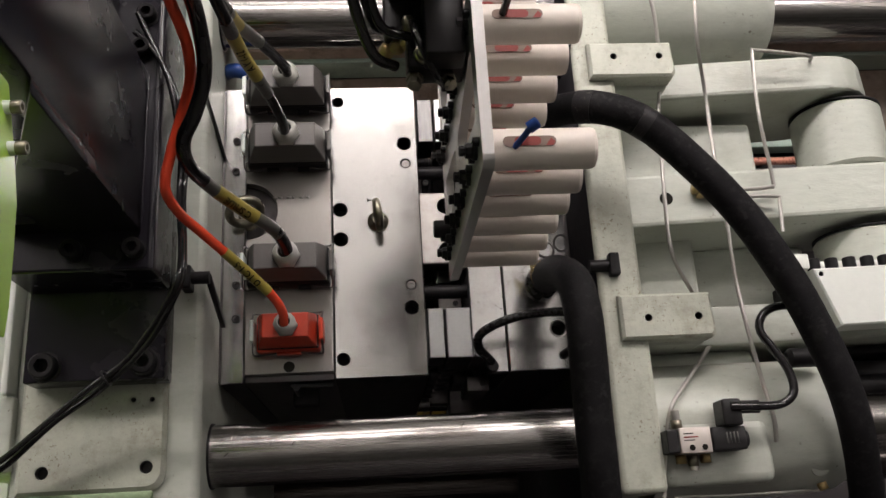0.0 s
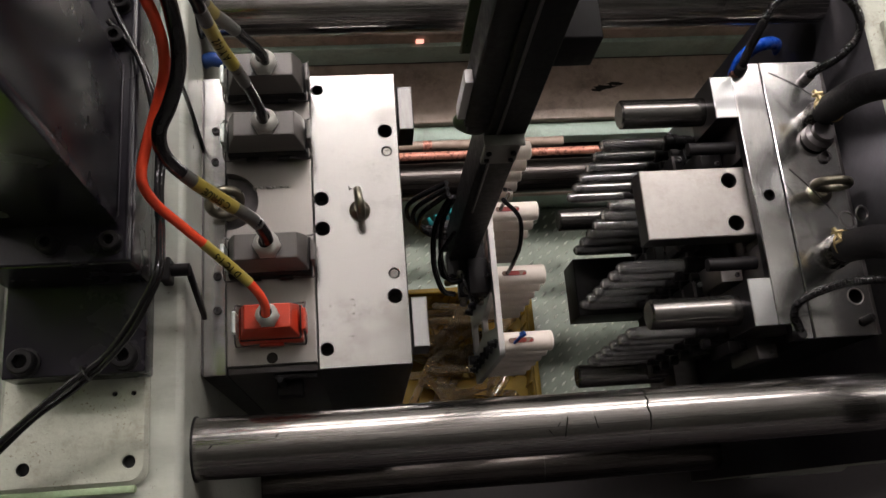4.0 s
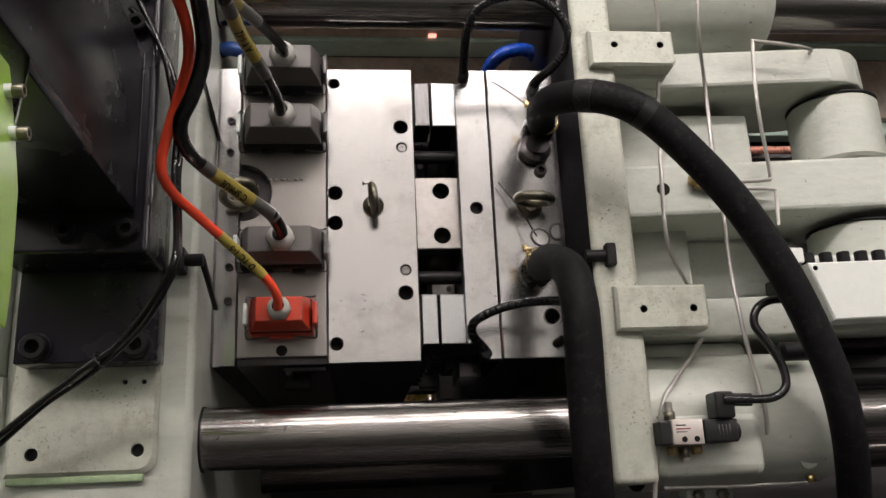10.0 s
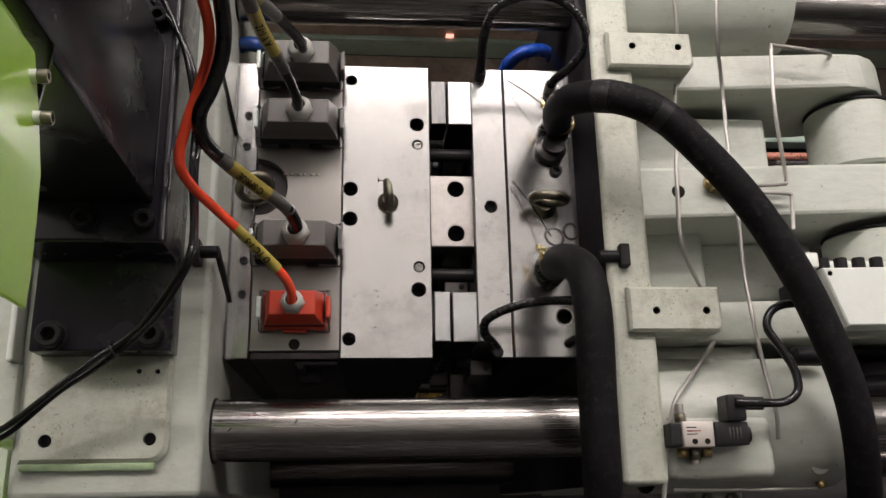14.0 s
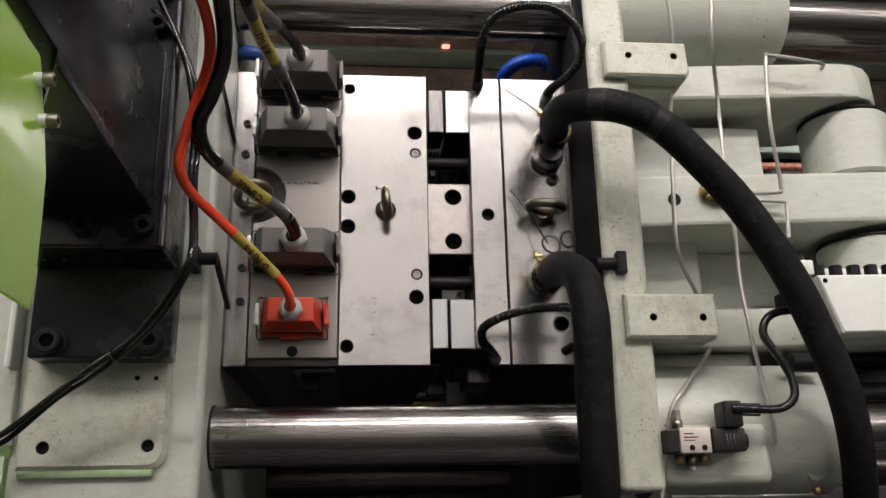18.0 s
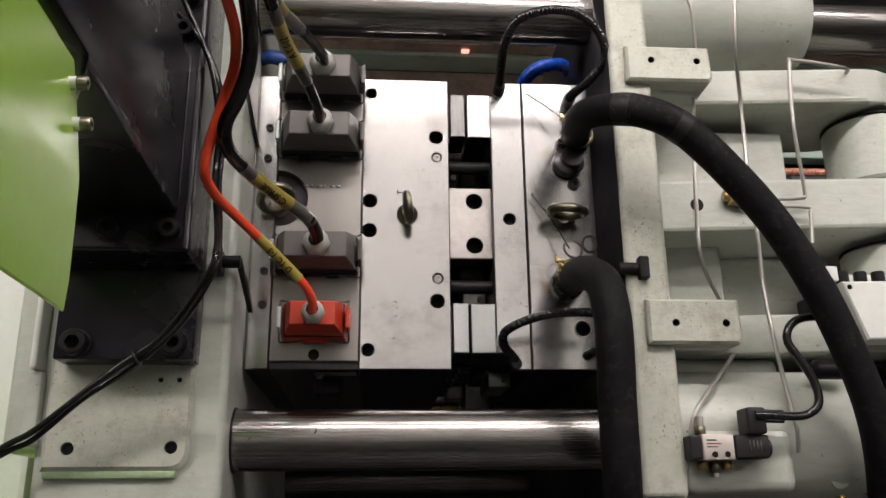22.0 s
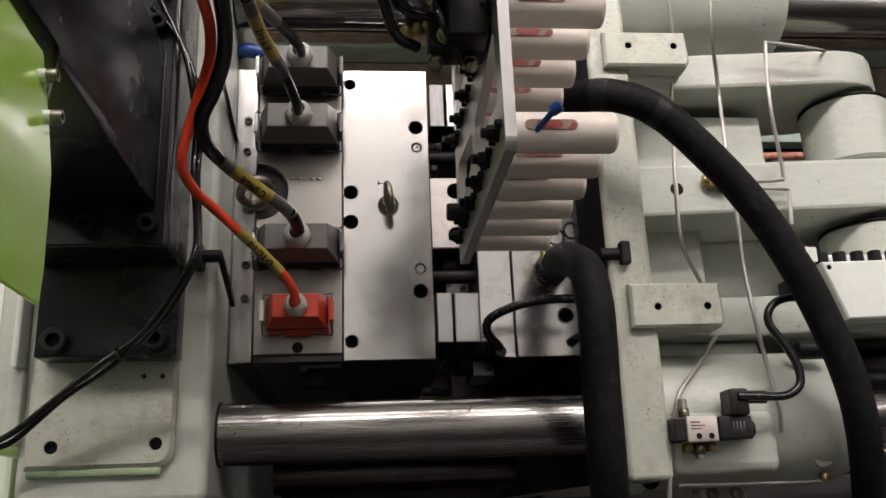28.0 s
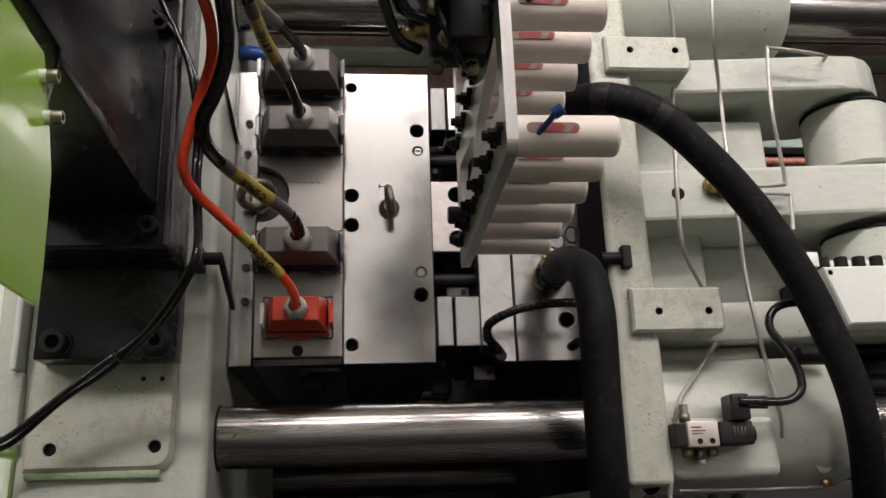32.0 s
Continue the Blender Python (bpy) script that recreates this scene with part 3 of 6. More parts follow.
part("back_band", box(-1.2, 2.2, 0.6637, 0.6707, 0.802, 0.8615, 0.001), FRAMEGREEN, bed)
part("signal_lamp", box(0.0966, 0.1146, 0.6605, 0.665, 0.894, 0.907, 0.001), SIGNAL, bed, "small pink signal lamp")
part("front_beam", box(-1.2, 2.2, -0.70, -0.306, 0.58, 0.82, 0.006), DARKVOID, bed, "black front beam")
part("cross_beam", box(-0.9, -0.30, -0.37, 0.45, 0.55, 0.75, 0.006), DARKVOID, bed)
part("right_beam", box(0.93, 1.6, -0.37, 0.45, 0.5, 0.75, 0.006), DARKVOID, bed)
for k, (x, y) in enumerate(((0.282, 0.588), (0.287, 0.536), (0.033, 0.567), (-0.117, 0.548))):
    part("bolt", rod((x, y, 0.80), (x, y, 0.805), 0.005, seg=10), RUSTY, bed)
# added pink pipe stands in for a red reflection on the lower bar
part("oil_pipe", rod((-1.0, 0.385, 0.88), (2.0, 0.385, 0.88), 0.0095), COPPERPINK, bed, "pink pipe standing in for a reflection on the tie bar")
part("old_rod", rod((-1.0, 0.423, 0.85), (0.425, 0.423, 0.85), 0.011), RUSTY, bed, "rusty red-brown rod")
part("rod_patch", rod((0.099, 0.423, 0.8505), (0.119, 0.423, 0.8505), 0.0118), COPPERPINK, bed)
blot_rng = random.Random(8)
for cx, cy, rx, ry in ((0.562, 0.583, 0.034, 0.007), (0.542, 0.577, 0.020, 0.005), (0.587, 0.592, 0.022, 0.005), (-0.037, 0.526, 0.02, 0.006)):
    ring_pts = []
    for k in range(18):
        f = blot_rng.uniform(0.55, 1.15)
        ring_pts.append((cx + rx * f * math.cos(k * math.pi / 9), cy + ry * f * math.sin(k * math.pi / 9)))
    part("oil_patch", prism(ring_pts, 0.8001, 0.8006 + 0.0002 * (cx - cy), "z"), INK, bed, "dark oil patch")

# unseen dark panels round the clamp, added to block low light
solo("front_guard", box(-1.3, 2.3, -0.86, -0.82, 0.0, 2.05, 0.004), DARKVOID, "unseen dark panel blocking light along the front of the clamp", "safety guard", (0.5, -0.84, 0))
solo("rear_guard", box(-1.3, 2.3, 0.96, 1.0, 0.0, 1.62, 0.004), DARKVOID, "unseen dark panel blocking light along the rear of the clamp", "safety guard", (0.5, 0.98, 0))

# checker plate: a sheet with raised lozenges, joined as they are past counting
tray = thing("checker_plate", "sage green painted checker plate floor of the chute", "floor plate", (0.3, 0.0, 0.38), kind="structure")
part("sheet", box(-0.9, 1.6, -0.38, 0.417, 0.38, 0.40), TRAY, tray)
lz = bmesh.new()
for i in range(-16, 52):
    for j in range(-16, 20):
        x, y = 0.026 * i + 0.05, 0.026 * j + (0.013 if i % 2 else 0)
        if not (-0.35 < x < 1.1 and -0.37 < y < 0.405):
            continue
        a = radians(45)
        ux, uy = math.cos(a), math.sin(a)
        q = [(x + ux * 0.0100, y + uy * 0.0100), (x - uy * 0.0028, y + ux * 0.0028), (x - ux * 0.0100, y - uy * 0.0100), (x + uy * 0.0028, y - ux * 0.0028)]
        top = [lz.verts.new((x + (p[0] - x) * 0.6, y + (p[1] - y) * 0.6, 0.4045)) for p in q]
        low = [lz.verts.new((*p, 0.3999)) for p in q]
        lz.faces.new(top)
        for k in range(4):
            lz.faces.new((low[k], low[(k + 1) % 4], top[(k + 1) % 4], top[k]))
tagged(part("lozenges", lz, TRAYTOP, tray), kind="stuff")

# yellow crate with its loose preforms
CX0, CX1, CY0, CY1, CZ = 0.0, 0.372, -0.345, 0.164, 0.52
crate = thing("yellow_crate", "translucent yellow plastic crate full of scrap preforms", "crate", (0.21, -0.06, 0.402))
part("bottom", box(CX0 + 0.001, CX1 - 0.001, CY0 + 0.001, CY1 - 0.001, 0.402, 0.4115, 0.002), CRATE, crate)
for nm, b in (("rim", (CX0 - 0.008, CX1 + 0.008, CY1 - 0.006, CY1 + 0.008, CZ - 0.014, CZ)), ("rim", (CX0 - 0.008, CX1 + 0.008, CY0 - 0.008, CY0 + 0.012, CZ - 0.02, CZ)),
              ("rim", (CX1 - 0.006, CX1 + 0.008, CY0 + 0.0125, CY1 - 0.0065, CZ - 0.014, CZ)), ("rim", (CX0 - 0.008, CX0 + 0.012, CY0 + 0.0125, CY1 - 0.0125, CZ - 0.02, CZ))):
    part(nm, box(*b, 0.004), CRATE, crate)
for k in range(5):
    z = 0.42 + 0.017 * k
    part("slat", box(CX0, CX1, CY1 - 0.008, CY1, z, z + 0.011, 0.001), CRATE, crate)
    part("slat", box(CX1 - 0.008, CX1, CY0, CY1 - 0.0082, z, z + 0.011, 0.001), CRATE, crate)
    part("slat", box(CX0, CX0 + 0.008, CY0, CY1 - 0.0082, z, z + 0.011, 0.001), CRATE, crate)
    part("slat", box(CX0 + 0.0082, CX1 - 0.0082, CY0, CY0 + 0.008, z, z + 0.011, 0.001), CRATE, crate)
for k in range(16):
    x = CX0 + 0.012 + k * (CX1 - CX0 - 0.024) / 15
    part("upright", box(x - 0.004, x + 0.004, CY1 - 0.0105, CY1 - 0.0085, 0.412, CZ - 0.021), CRATE, crate)
    y = CY0 + 0.02 + k * (CY1 - CY0 - 0.05) / 15
    part("upright", box(CX1 - 0.0105, CX1 - 0.0085, y - 0.004, y + 0.004, 0.412, CZ - 0.021), CRATE, crate)

PRE_L = 0.14          # a preform's length


def preform_mesh():
    """A hollow test-tube shape with a flanged neck, its tip at 0, its mouth at PRE_L, along +x."""
    out = [(0.0, 0.0006), (0.001, 0.004), (0.004, 0.0075), (0.009, 0.0095), (0.02, 0.0103), (0.10, 0.0103), (0.112, 0.0104), (0.1155, 0.0112), (0.1175, 0.0119),
           (0.1195, 0.0112), (0.122, 0.0106), (0.130, 0.0106), (0.1325, 0.0112), (0.1345, 0.0118), (0.138, 0.0118), (PRE_L, 0.0108)]
    inn = [(PRE_L, 0.0084), (0.112, 0.0080), (0.02, 0.0076), (0.010, 0.0066), (0.006, 0.004), (0.0045, 0.0006)]
    return lathe(out + inn, (0, 0, 0), (1, 0, 0), 24, caps=False)


pre_data = finish(preform_mesh(), "preform", PET, 25)
heap_rng = random.Random(5)
simple = lathe([(0, 0.001), (0.006, 0.009), (0.02, 0.0103), (0.112, 0.0098), (0.117, 0.0125), (0.12, 0.0105), (0.14, 0.0105), (0.14, 0.001)], (0, 0, 0), (1, 0, 0), 12, caps=False)
heap_data = finish(simple, "scrap_preform", SCRAP, 25)
for k in range(96):
    layer = k // 32
    rz = heap_rng.gauss(20, 34) + (180 if heap_rng.random() < 0.5 else 0)
    wx, wy = 0.012 + 0.07 * abs(math.cos(radians(rz))) + 0.009, 0.012 + 0.07 * abs(math.sin(radians(rz))) + 0.009
    x = heap_rng.uniform(CX0 + wx, CX1 - wx)
    y = heap_rng.uniform(CY0 + wy, CY1 - wy)
    o = new("scrap_preform", heap_data)
    c = Matrix.Translation((x, y, 0.426 + layer * 0.019 + heap_rng.uniform(0, 0.006))) @ pose(0, 0, 0, 0, heap_rng.uniform(-7, 7), rz) @ Matrix.Translation((-0.07, 0, 0))
    o.matrix_basis = c
    tagged(o, "clear plastic preform lying loose in the yellow crate", "preform", "scrap preforms in the crate")

# ---- tie bars ----
for y, z in ((-BARS_Y, BARS_TOP), (BARS_Y, BARS_TOP), (-0.304, BARS_LOW), (BARS_Y, BARS_LOW)):
    tb = thing("tie_bar", "oily chromed steel tie bar with scuff marks", "tie bar", (0.5, y, z), "tie bars")
    part("bar", rod((-0.30, y, z), (0.2676, y, z), BAR_R, seg=64), BAR if z > 1.5 else SHADEDBAR, tb)
    part("bar_sleeve", rod((0.2682, y, z), (1.7, y, z), BAR_R, seg=64), BAR if z > 1.5 else SHADEDBAR, tb)
    if z > 1.5 and y < 0:
        rg = random.Random(3)
        pts = []
        for k in range(12):
            a = radians(62 + k * 8)
            pts.append((0.268 + rg.uniform(-0.0018, 0.0018), y - math.cos(a) * (BAR_R + 0.0002), z + math.sin(a) * (BAR_R + 0.0002)))
        part("scratch", tube(pts, 0.0010, 6, step=0.004), INK, tb, "dark oil seam")
        # x, angle round the bar, length, slant
        for x, a0, da, dx, r in ((0.166, 60, 36, 0.004, 0.0007), (0.153, 62, 14, -0.006, 0.0005), (0.158, 80, 8, 0.003, 0.0004), (-0.162, 96, 10, 0.003, 0.0006), (-0.186, 100, 6, 0.002, 0.0006),
                                 (-0.205, 112, 6, -0.003, 0.0005), (0.030, 116, 12, 0.005, 0.0005), (0.205, 72, 22, -0.003, 0.0005), (-0.236, 84, 6, 0.004, 0.0005), (0.118, 108, 8, 0.003, 0.0004)):
            pts = [(x + dx * k / 4, y - math.cos(radians(a0 + da * k / 4)) * (BAR_R + 0.0001), z + math.sin(radians(a0 + da * k / 4)) * (BAR_R + 0.0001)) for k in range(5)]
            part("scratch", tube(pts, r, 6, step=0.002), INK, tb)

# ---- stationary platen ----
PL = 1.700
sp = thing("stationary_platen", "pale green cast platen carrying the cavity half of the mould", "platen", (-0.35, 0, 0.75), kind="")
part("casting", box(-0.452, -0.256, -0.362, 0.362, 0.80, PL, 0.008, 3), CAST, sp)
part("rib", box(-0.52, -0.446, -0.30, 0.30, 0.9, 1.62, 0.012, 3), CAST, sp)
pad_corner = [(-0.306 + 0.016 * math.sin(radians(15 * k)), -0.309 - 0.016 * math.cos(radians(15 * k))) for k in range(7)]
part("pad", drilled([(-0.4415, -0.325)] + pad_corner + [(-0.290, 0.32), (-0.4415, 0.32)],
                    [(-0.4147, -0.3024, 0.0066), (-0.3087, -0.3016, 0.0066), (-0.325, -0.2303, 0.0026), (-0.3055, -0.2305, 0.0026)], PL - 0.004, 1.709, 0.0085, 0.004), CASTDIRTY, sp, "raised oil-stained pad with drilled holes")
part("edge_lip", box(-0.4632, -0.4480, -0.300, -0.2210, 1.66, 1.7125, 0.003), CAST, sp)
part("edge_lip", box(-0.4600, -0.4525, -0.2205, 0.30, 1.66, 1.722, 0.003), WHITECOVER, sp)
part("edge_line", box(-0.439, -0.302, -0.3330, -0.3252, PL - 0.001, 1.7070, 0.0020), FADEDLIME, sp, "line of lime paint")
for y in (-BARS_Y, BARS_Y):
    # dark ring stands in for shade where the bar enters the platen
    part("bar_seal", lathe([(0, 0.0372), (0.002, 0.0372), (0.0028, 0.0366), (0.0028, 0.0356)], (-0.2562, y, BARS_TOP), (1, 0, 0), 48, caps=False), BLACKSTEEL, sp, "thin dark ring painting the shade round the tie bar")
part("foot", box(-0.445, -0.262, -0.33, 0.33, 0.0, 0.798, 0.01), DARKVOID, sp)
solo("lime_cover", box(-1.1, -0.458, -0.60, -0.372, 0.9, 1.685, 0.012, 3), GREEN, "glossy lime green front cover panel", "cover", (-0.6, -0.47, 0.0 + 0.9))
part("cover_leg", box(-1.05, -0.47, -0.57, -0.41, 0.0, 0.9), DARKVOID, bed)

# pale injection housing behind the platen
inj = thing("injection_housing", "pale cream injection unit housing beside the platen", "machine housing", (-0.9, 0, 0))
part("body", box(-1.5, -0.56, -0.34, 0.42, 0.6, 1.42, 0.02, 3), CAST, inj)
part("ledge", box(-0.62, -0.53, -0.36, 0.30, 1.44, 1.50, 0.008), WHITECOVER, inj)
part("plinth", box(-1.45, -0.6, -0.30, 0.38, 0.0, 0.598), DARKVOID, inj)

# clamp screws that reach over the edges of both platens
for x0, x1, hx0, hx1, yc in ((-0.268, -0.247, -0.2775, -0.2665, -0.099), (0.185, 0.2075, 0.2075, 0.2195, -0.1015)):
    cl = thing("mould_clamp", "blackened clamp screw reaching over the platen edge", "clamp", (hx0, yc, 1.702), "mould clamps")
    part("shank", rod((x0, yc, 1.717), (x1, yc, 1.717), 0.0072), BLACKSTEEL, cl)
    part("head", box(hx0, hx1, yc - 0.0135, yc + 0.0135, 1.7005 if x0 < 0 else 1.712, 1.727, 0.002), BLACKSTEEL, cl)
    if x0 < 0:
        part("jaw", hull([(-0.2465, yc - 0.007, 1.712), (-0.2465, yc + 0.006, 1.712), (-0.2415, yc - 0.040, 1.640), (-0.2415, yc - 0.033, 1.640), (-0.2505, yc - 0.007, 1.712), (-0.2505, yc + 0.006, 1.712), (-0.2470, yc - 0.040, 1.640), (-0.2470, yc - 0.033, 1.640)]), BLACKSTEEL, cl, "thin dark clamp strap down to the mould plate")
    else:
        ride(cl)

# ---- robot bracket on the platen ----
rb = thing("robot_bracket", "dark grey painted steel bracket with gusset, bolted on the platen", "robot base", (-0.35, 0, 1.709))
part("base_plate", box(-0.428, -0.2858, -0.2145, 0.34, 1.709, 1.746, 0.002), BASEPAINT, rb)
part("upper_plate", prism([(-0.428, 1.7465), (-0.284, 1.7465), (-0.281, 1.752), (-0.281, 1.820), (-0.2835, 1.824), (-0.428, 1.824)], -0.120, 0.30, "y", 0.003), BASEPAINT, rb)
part("web", box(-0.325, -0.2960, -0.0678, 0.098, 1.8245, 2.40, 0.002), BASEPAINT, rb, "upright web plate")
part("weld_bead", tube([(-0.2955, -0.072, 1.8250), (-0.2955, 0.0, 1.8250), (-0.2955, 0.096, 1.8250)], 0.0012, 8), BASEPAINT, rb)
# column raised, and unseen flange added, to block rear lamp light
part("column", box(-0.424, -0.330, 0.0, 0.30, 1.8245, 3.10, 0.003), BASEPAINT, rb)
part("column_flange", box(-0.424, -0.290, 0.3005, 0.36, 1.709, 3.10, 0.003), BASEPAINT, rb)
part("gusset", prism([(-0.428, 1.8245), (-0.2955, 1.8245), (-0.2955, 2.112)], -0.080, -0.068, "y", 0.001), BASEPAINT, rb, "triangular gusset plate")
part("edge_strip", box(-0.2885, -0.2845, -0.118, 0.30, 1.8242, 1.8265, 0.001), BASEPAINT, rb)
for x, y, z, r in ((-0.4056, -0.1988, 1.746, 0.0135), (-0.3055, -0.1982, 1.746, 0.0135)):
    part("washer", lathe([(0, 0.0160), (0.0012, 0.0160), (0.0015, 0.0155), (0.0015, 0.012)], (x, y, z), (0, 0, 1), 28), BLACKSTEEL, rb)
    part("cap_screw", socket_screw(bmesh.new(), x, y, z + 0.0015, r, 0.013), BLACKSTEEL, rb)
for x, y in ((-0.3005, -0.0995), (-0.3035, 0.1265), (-0.2995, 0.168), (-0.3595, -0.0995)):
    z = 1.824
    part("washer", lathe([(0, 0.0118), (0.001, 0.0118), (0.001, 0.008)], (x, y, z), (0, 0, 1), 24), BLACKSTEEL, rb)
    part("cap_screw", socket_screw(bmesh.new(), x, y, z + 0.002, 0.0098, 0.011), BLACKSTEEL, rb)

# lime green cover hanging high beside the bracket
gc = thing("lime_hood", "glossy lime green curved machine hood with two bolts", "machine hood", (-0.36, -0.2, 2.1))
pts = [(-0.2616, -0.2712), (-0.2607, -0.2534), (-0.2612, -0.2213), (-0.2620, -0.1946), (-0.2662, -0.1636), (-0.2735, -0.1190), (-0.2790, -0.1125), (-0.2871, -0.0984), (-0.3013, -0.0798), (-0.330, -0.050), (-0.50, 0.0), (-0.50, -0.17), (-0.33, -0.225)]
part("shell", prism(pts, 2.192, 2.42, "z", 0.002), GREEN, gc)
for fx, y, z in ((-0.2708, -0.1395, 2.203), (-0.2668, -0.1640, 2.201)):
    # white paint on the boss stands in for light on green
    part("bolt_boss", rod((fx - 0.004, y, z), (fx + 0.0045, y, z), 0.0040, seg=20), WHITECOVER, gc)
    part("bolt_head", lathe([(0, 0.0040), (0.0052, 0.0040), (0.0058, 0.0036), (0.0058, 0.0021), (0.003, 0.0021), (0.003, 0.0001)], (fx + 0.0046, y, z), (1, 0, 0), 18, caps=False), ZINC, gc)
part("arm", box(-0.9, -0.48, -0.2, -0.06, 2.22, 2.40, 0.006), GREEN, gc)
part("post", box(-0.95, -0.85, -0.2, -0.06, 0.0, 2.40, 0.006), GREEN, gc)

# ---- mould, cavity half ----
MZ, MB = 1.600, 1.11
ma = thing("mould_cavity_half", "ground steel mould half with connectors on its top face", "mould", (-0.13, 0, MB))
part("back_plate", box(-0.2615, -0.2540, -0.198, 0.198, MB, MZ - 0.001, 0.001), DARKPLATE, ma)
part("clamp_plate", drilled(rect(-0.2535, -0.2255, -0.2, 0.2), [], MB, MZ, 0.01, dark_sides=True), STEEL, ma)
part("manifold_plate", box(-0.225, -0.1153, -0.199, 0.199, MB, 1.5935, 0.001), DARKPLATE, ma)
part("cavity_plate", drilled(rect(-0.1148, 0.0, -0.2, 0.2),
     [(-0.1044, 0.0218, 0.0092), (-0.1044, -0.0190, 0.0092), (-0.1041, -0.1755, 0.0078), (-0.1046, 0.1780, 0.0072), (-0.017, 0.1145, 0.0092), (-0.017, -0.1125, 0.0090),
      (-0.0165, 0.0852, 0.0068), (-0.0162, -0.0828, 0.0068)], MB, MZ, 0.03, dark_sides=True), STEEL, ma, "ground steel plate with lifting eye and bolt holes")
for y in (0.0852, -0.0828):
    part("plug_screw", socket_screw(bmesh.new(), -0.0163, y, MZ - 0.006, 0.0052, 0.005), WORN, ma)
# terminal plate with a round cut-out
outer = [(-0.2232, -0.1917), (-0.1160, -0.1917), (-0.1160, 0.2122), (-0.2232, 0.2122)]
arc = [(-0.222 + 0.038 * math.cos(radians(a)), 0.019 + 0.038 * math.sin(radians(a))) for a in range(-88, 89, 8)]
poly = [outer[0], outer[1], outer[2], outer[3], (-0.2232, arc[-1][1])] + arc[::-1] + [(-0.2232, arc[0][1])]
part("terminal_plate", prism(poly, 1.594, 1.611, "z", 0.0008), BRUSHED, ma, "brushed steel terminal plate")
# flat black disc paints the hole's shade
part("plate_hole", lathe([(0, 0.0068), (0.0006, 0.0068)], (-0.1697, -0.1840, 1.6108), (0, 0, 1), 20), INK, ma)
for x, y in ((-0.2382, 0.1222), (-0.2387, 0.0784), (-0.2360, -0.0760), (-0.2360, -0.1195)):
    part("small_screw", socket_screw(bmesh.new(), x, y, MZ + 0.0001, 0.0050, 0.0038), DARKVOID, ma)
for y in (0.1482, -0.1468):
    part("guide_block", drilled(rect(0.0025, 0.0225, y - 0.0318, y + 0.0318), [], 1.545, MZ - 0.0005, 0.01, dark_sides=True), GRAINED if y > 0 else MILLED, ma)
for k, w in enumerate((0.006, 0.004, 0.007, 0.003, 0.006, 0.005)):
    part("stamp_bar", box(-0.190 + 0.0085 * k, -0.190 + 0.0085 * k + w, 0.0345, 0.0380, 1.611, 1.6113), WORN, ma, "faint stamped mark")
part("front_latch", box(-0.171, -0.138, -0.222, -0.2012, 1.520, 1.545, 0.002), BLACKSTEEL, ma, "dark latch block on the front face")
part("latch_rod", rod((-0.163, -0.207, 1.545), (-0.163, -0.207, 1.590), 0.004, seg=14), BLACKSTEEL, ma)
part("latch_plate", box(-0.170, -0.118, -0.2065, -0.2012, 1.572, 1.590, 0.001), BLACKSTEEL, ma)
part("scratch_mark", box(-0.0685, -0.061, 0.0335, 0.0345, MZ, MZ + 0.0003), INK, ma)
part("scratch_mark", box(-0.0688, -0.0676, 0.0315, 0.0375, MZ, MZ + 0.0003), INK, ma)


def eye_bolt(at, turn, label, scale=1.0, group="lifting eyes", material=None):
    x, y, z = at
    eb = thing("eye_bolt", label, "eye bolt", at, group)
    m = material or ZINC
    part("collar", lathe([(0, 0.0135 * scale), (0.004, 0.0135 * scale), (0.008, 0.009 * scale), (0.012, 0.007 * scale)], at, (0, 0, 1), 28), m, eb)
    part("eye", ring((x, y, z + 0.028 * scale), turn, 0.0175 * scale, 0.0052 * scale), m, eb)
    return eb


eye_bolt((-0.0557, 0.003, MZ), (1, 0.12, 0), "zinc-plated lifting eye screwed into the cavity plate")
eye_bolt((-0.223, 0.013, 1.5935), (0.3, -0.85, 0.45), "zinc-plated lifting eye in the round cut-out", 1.12)


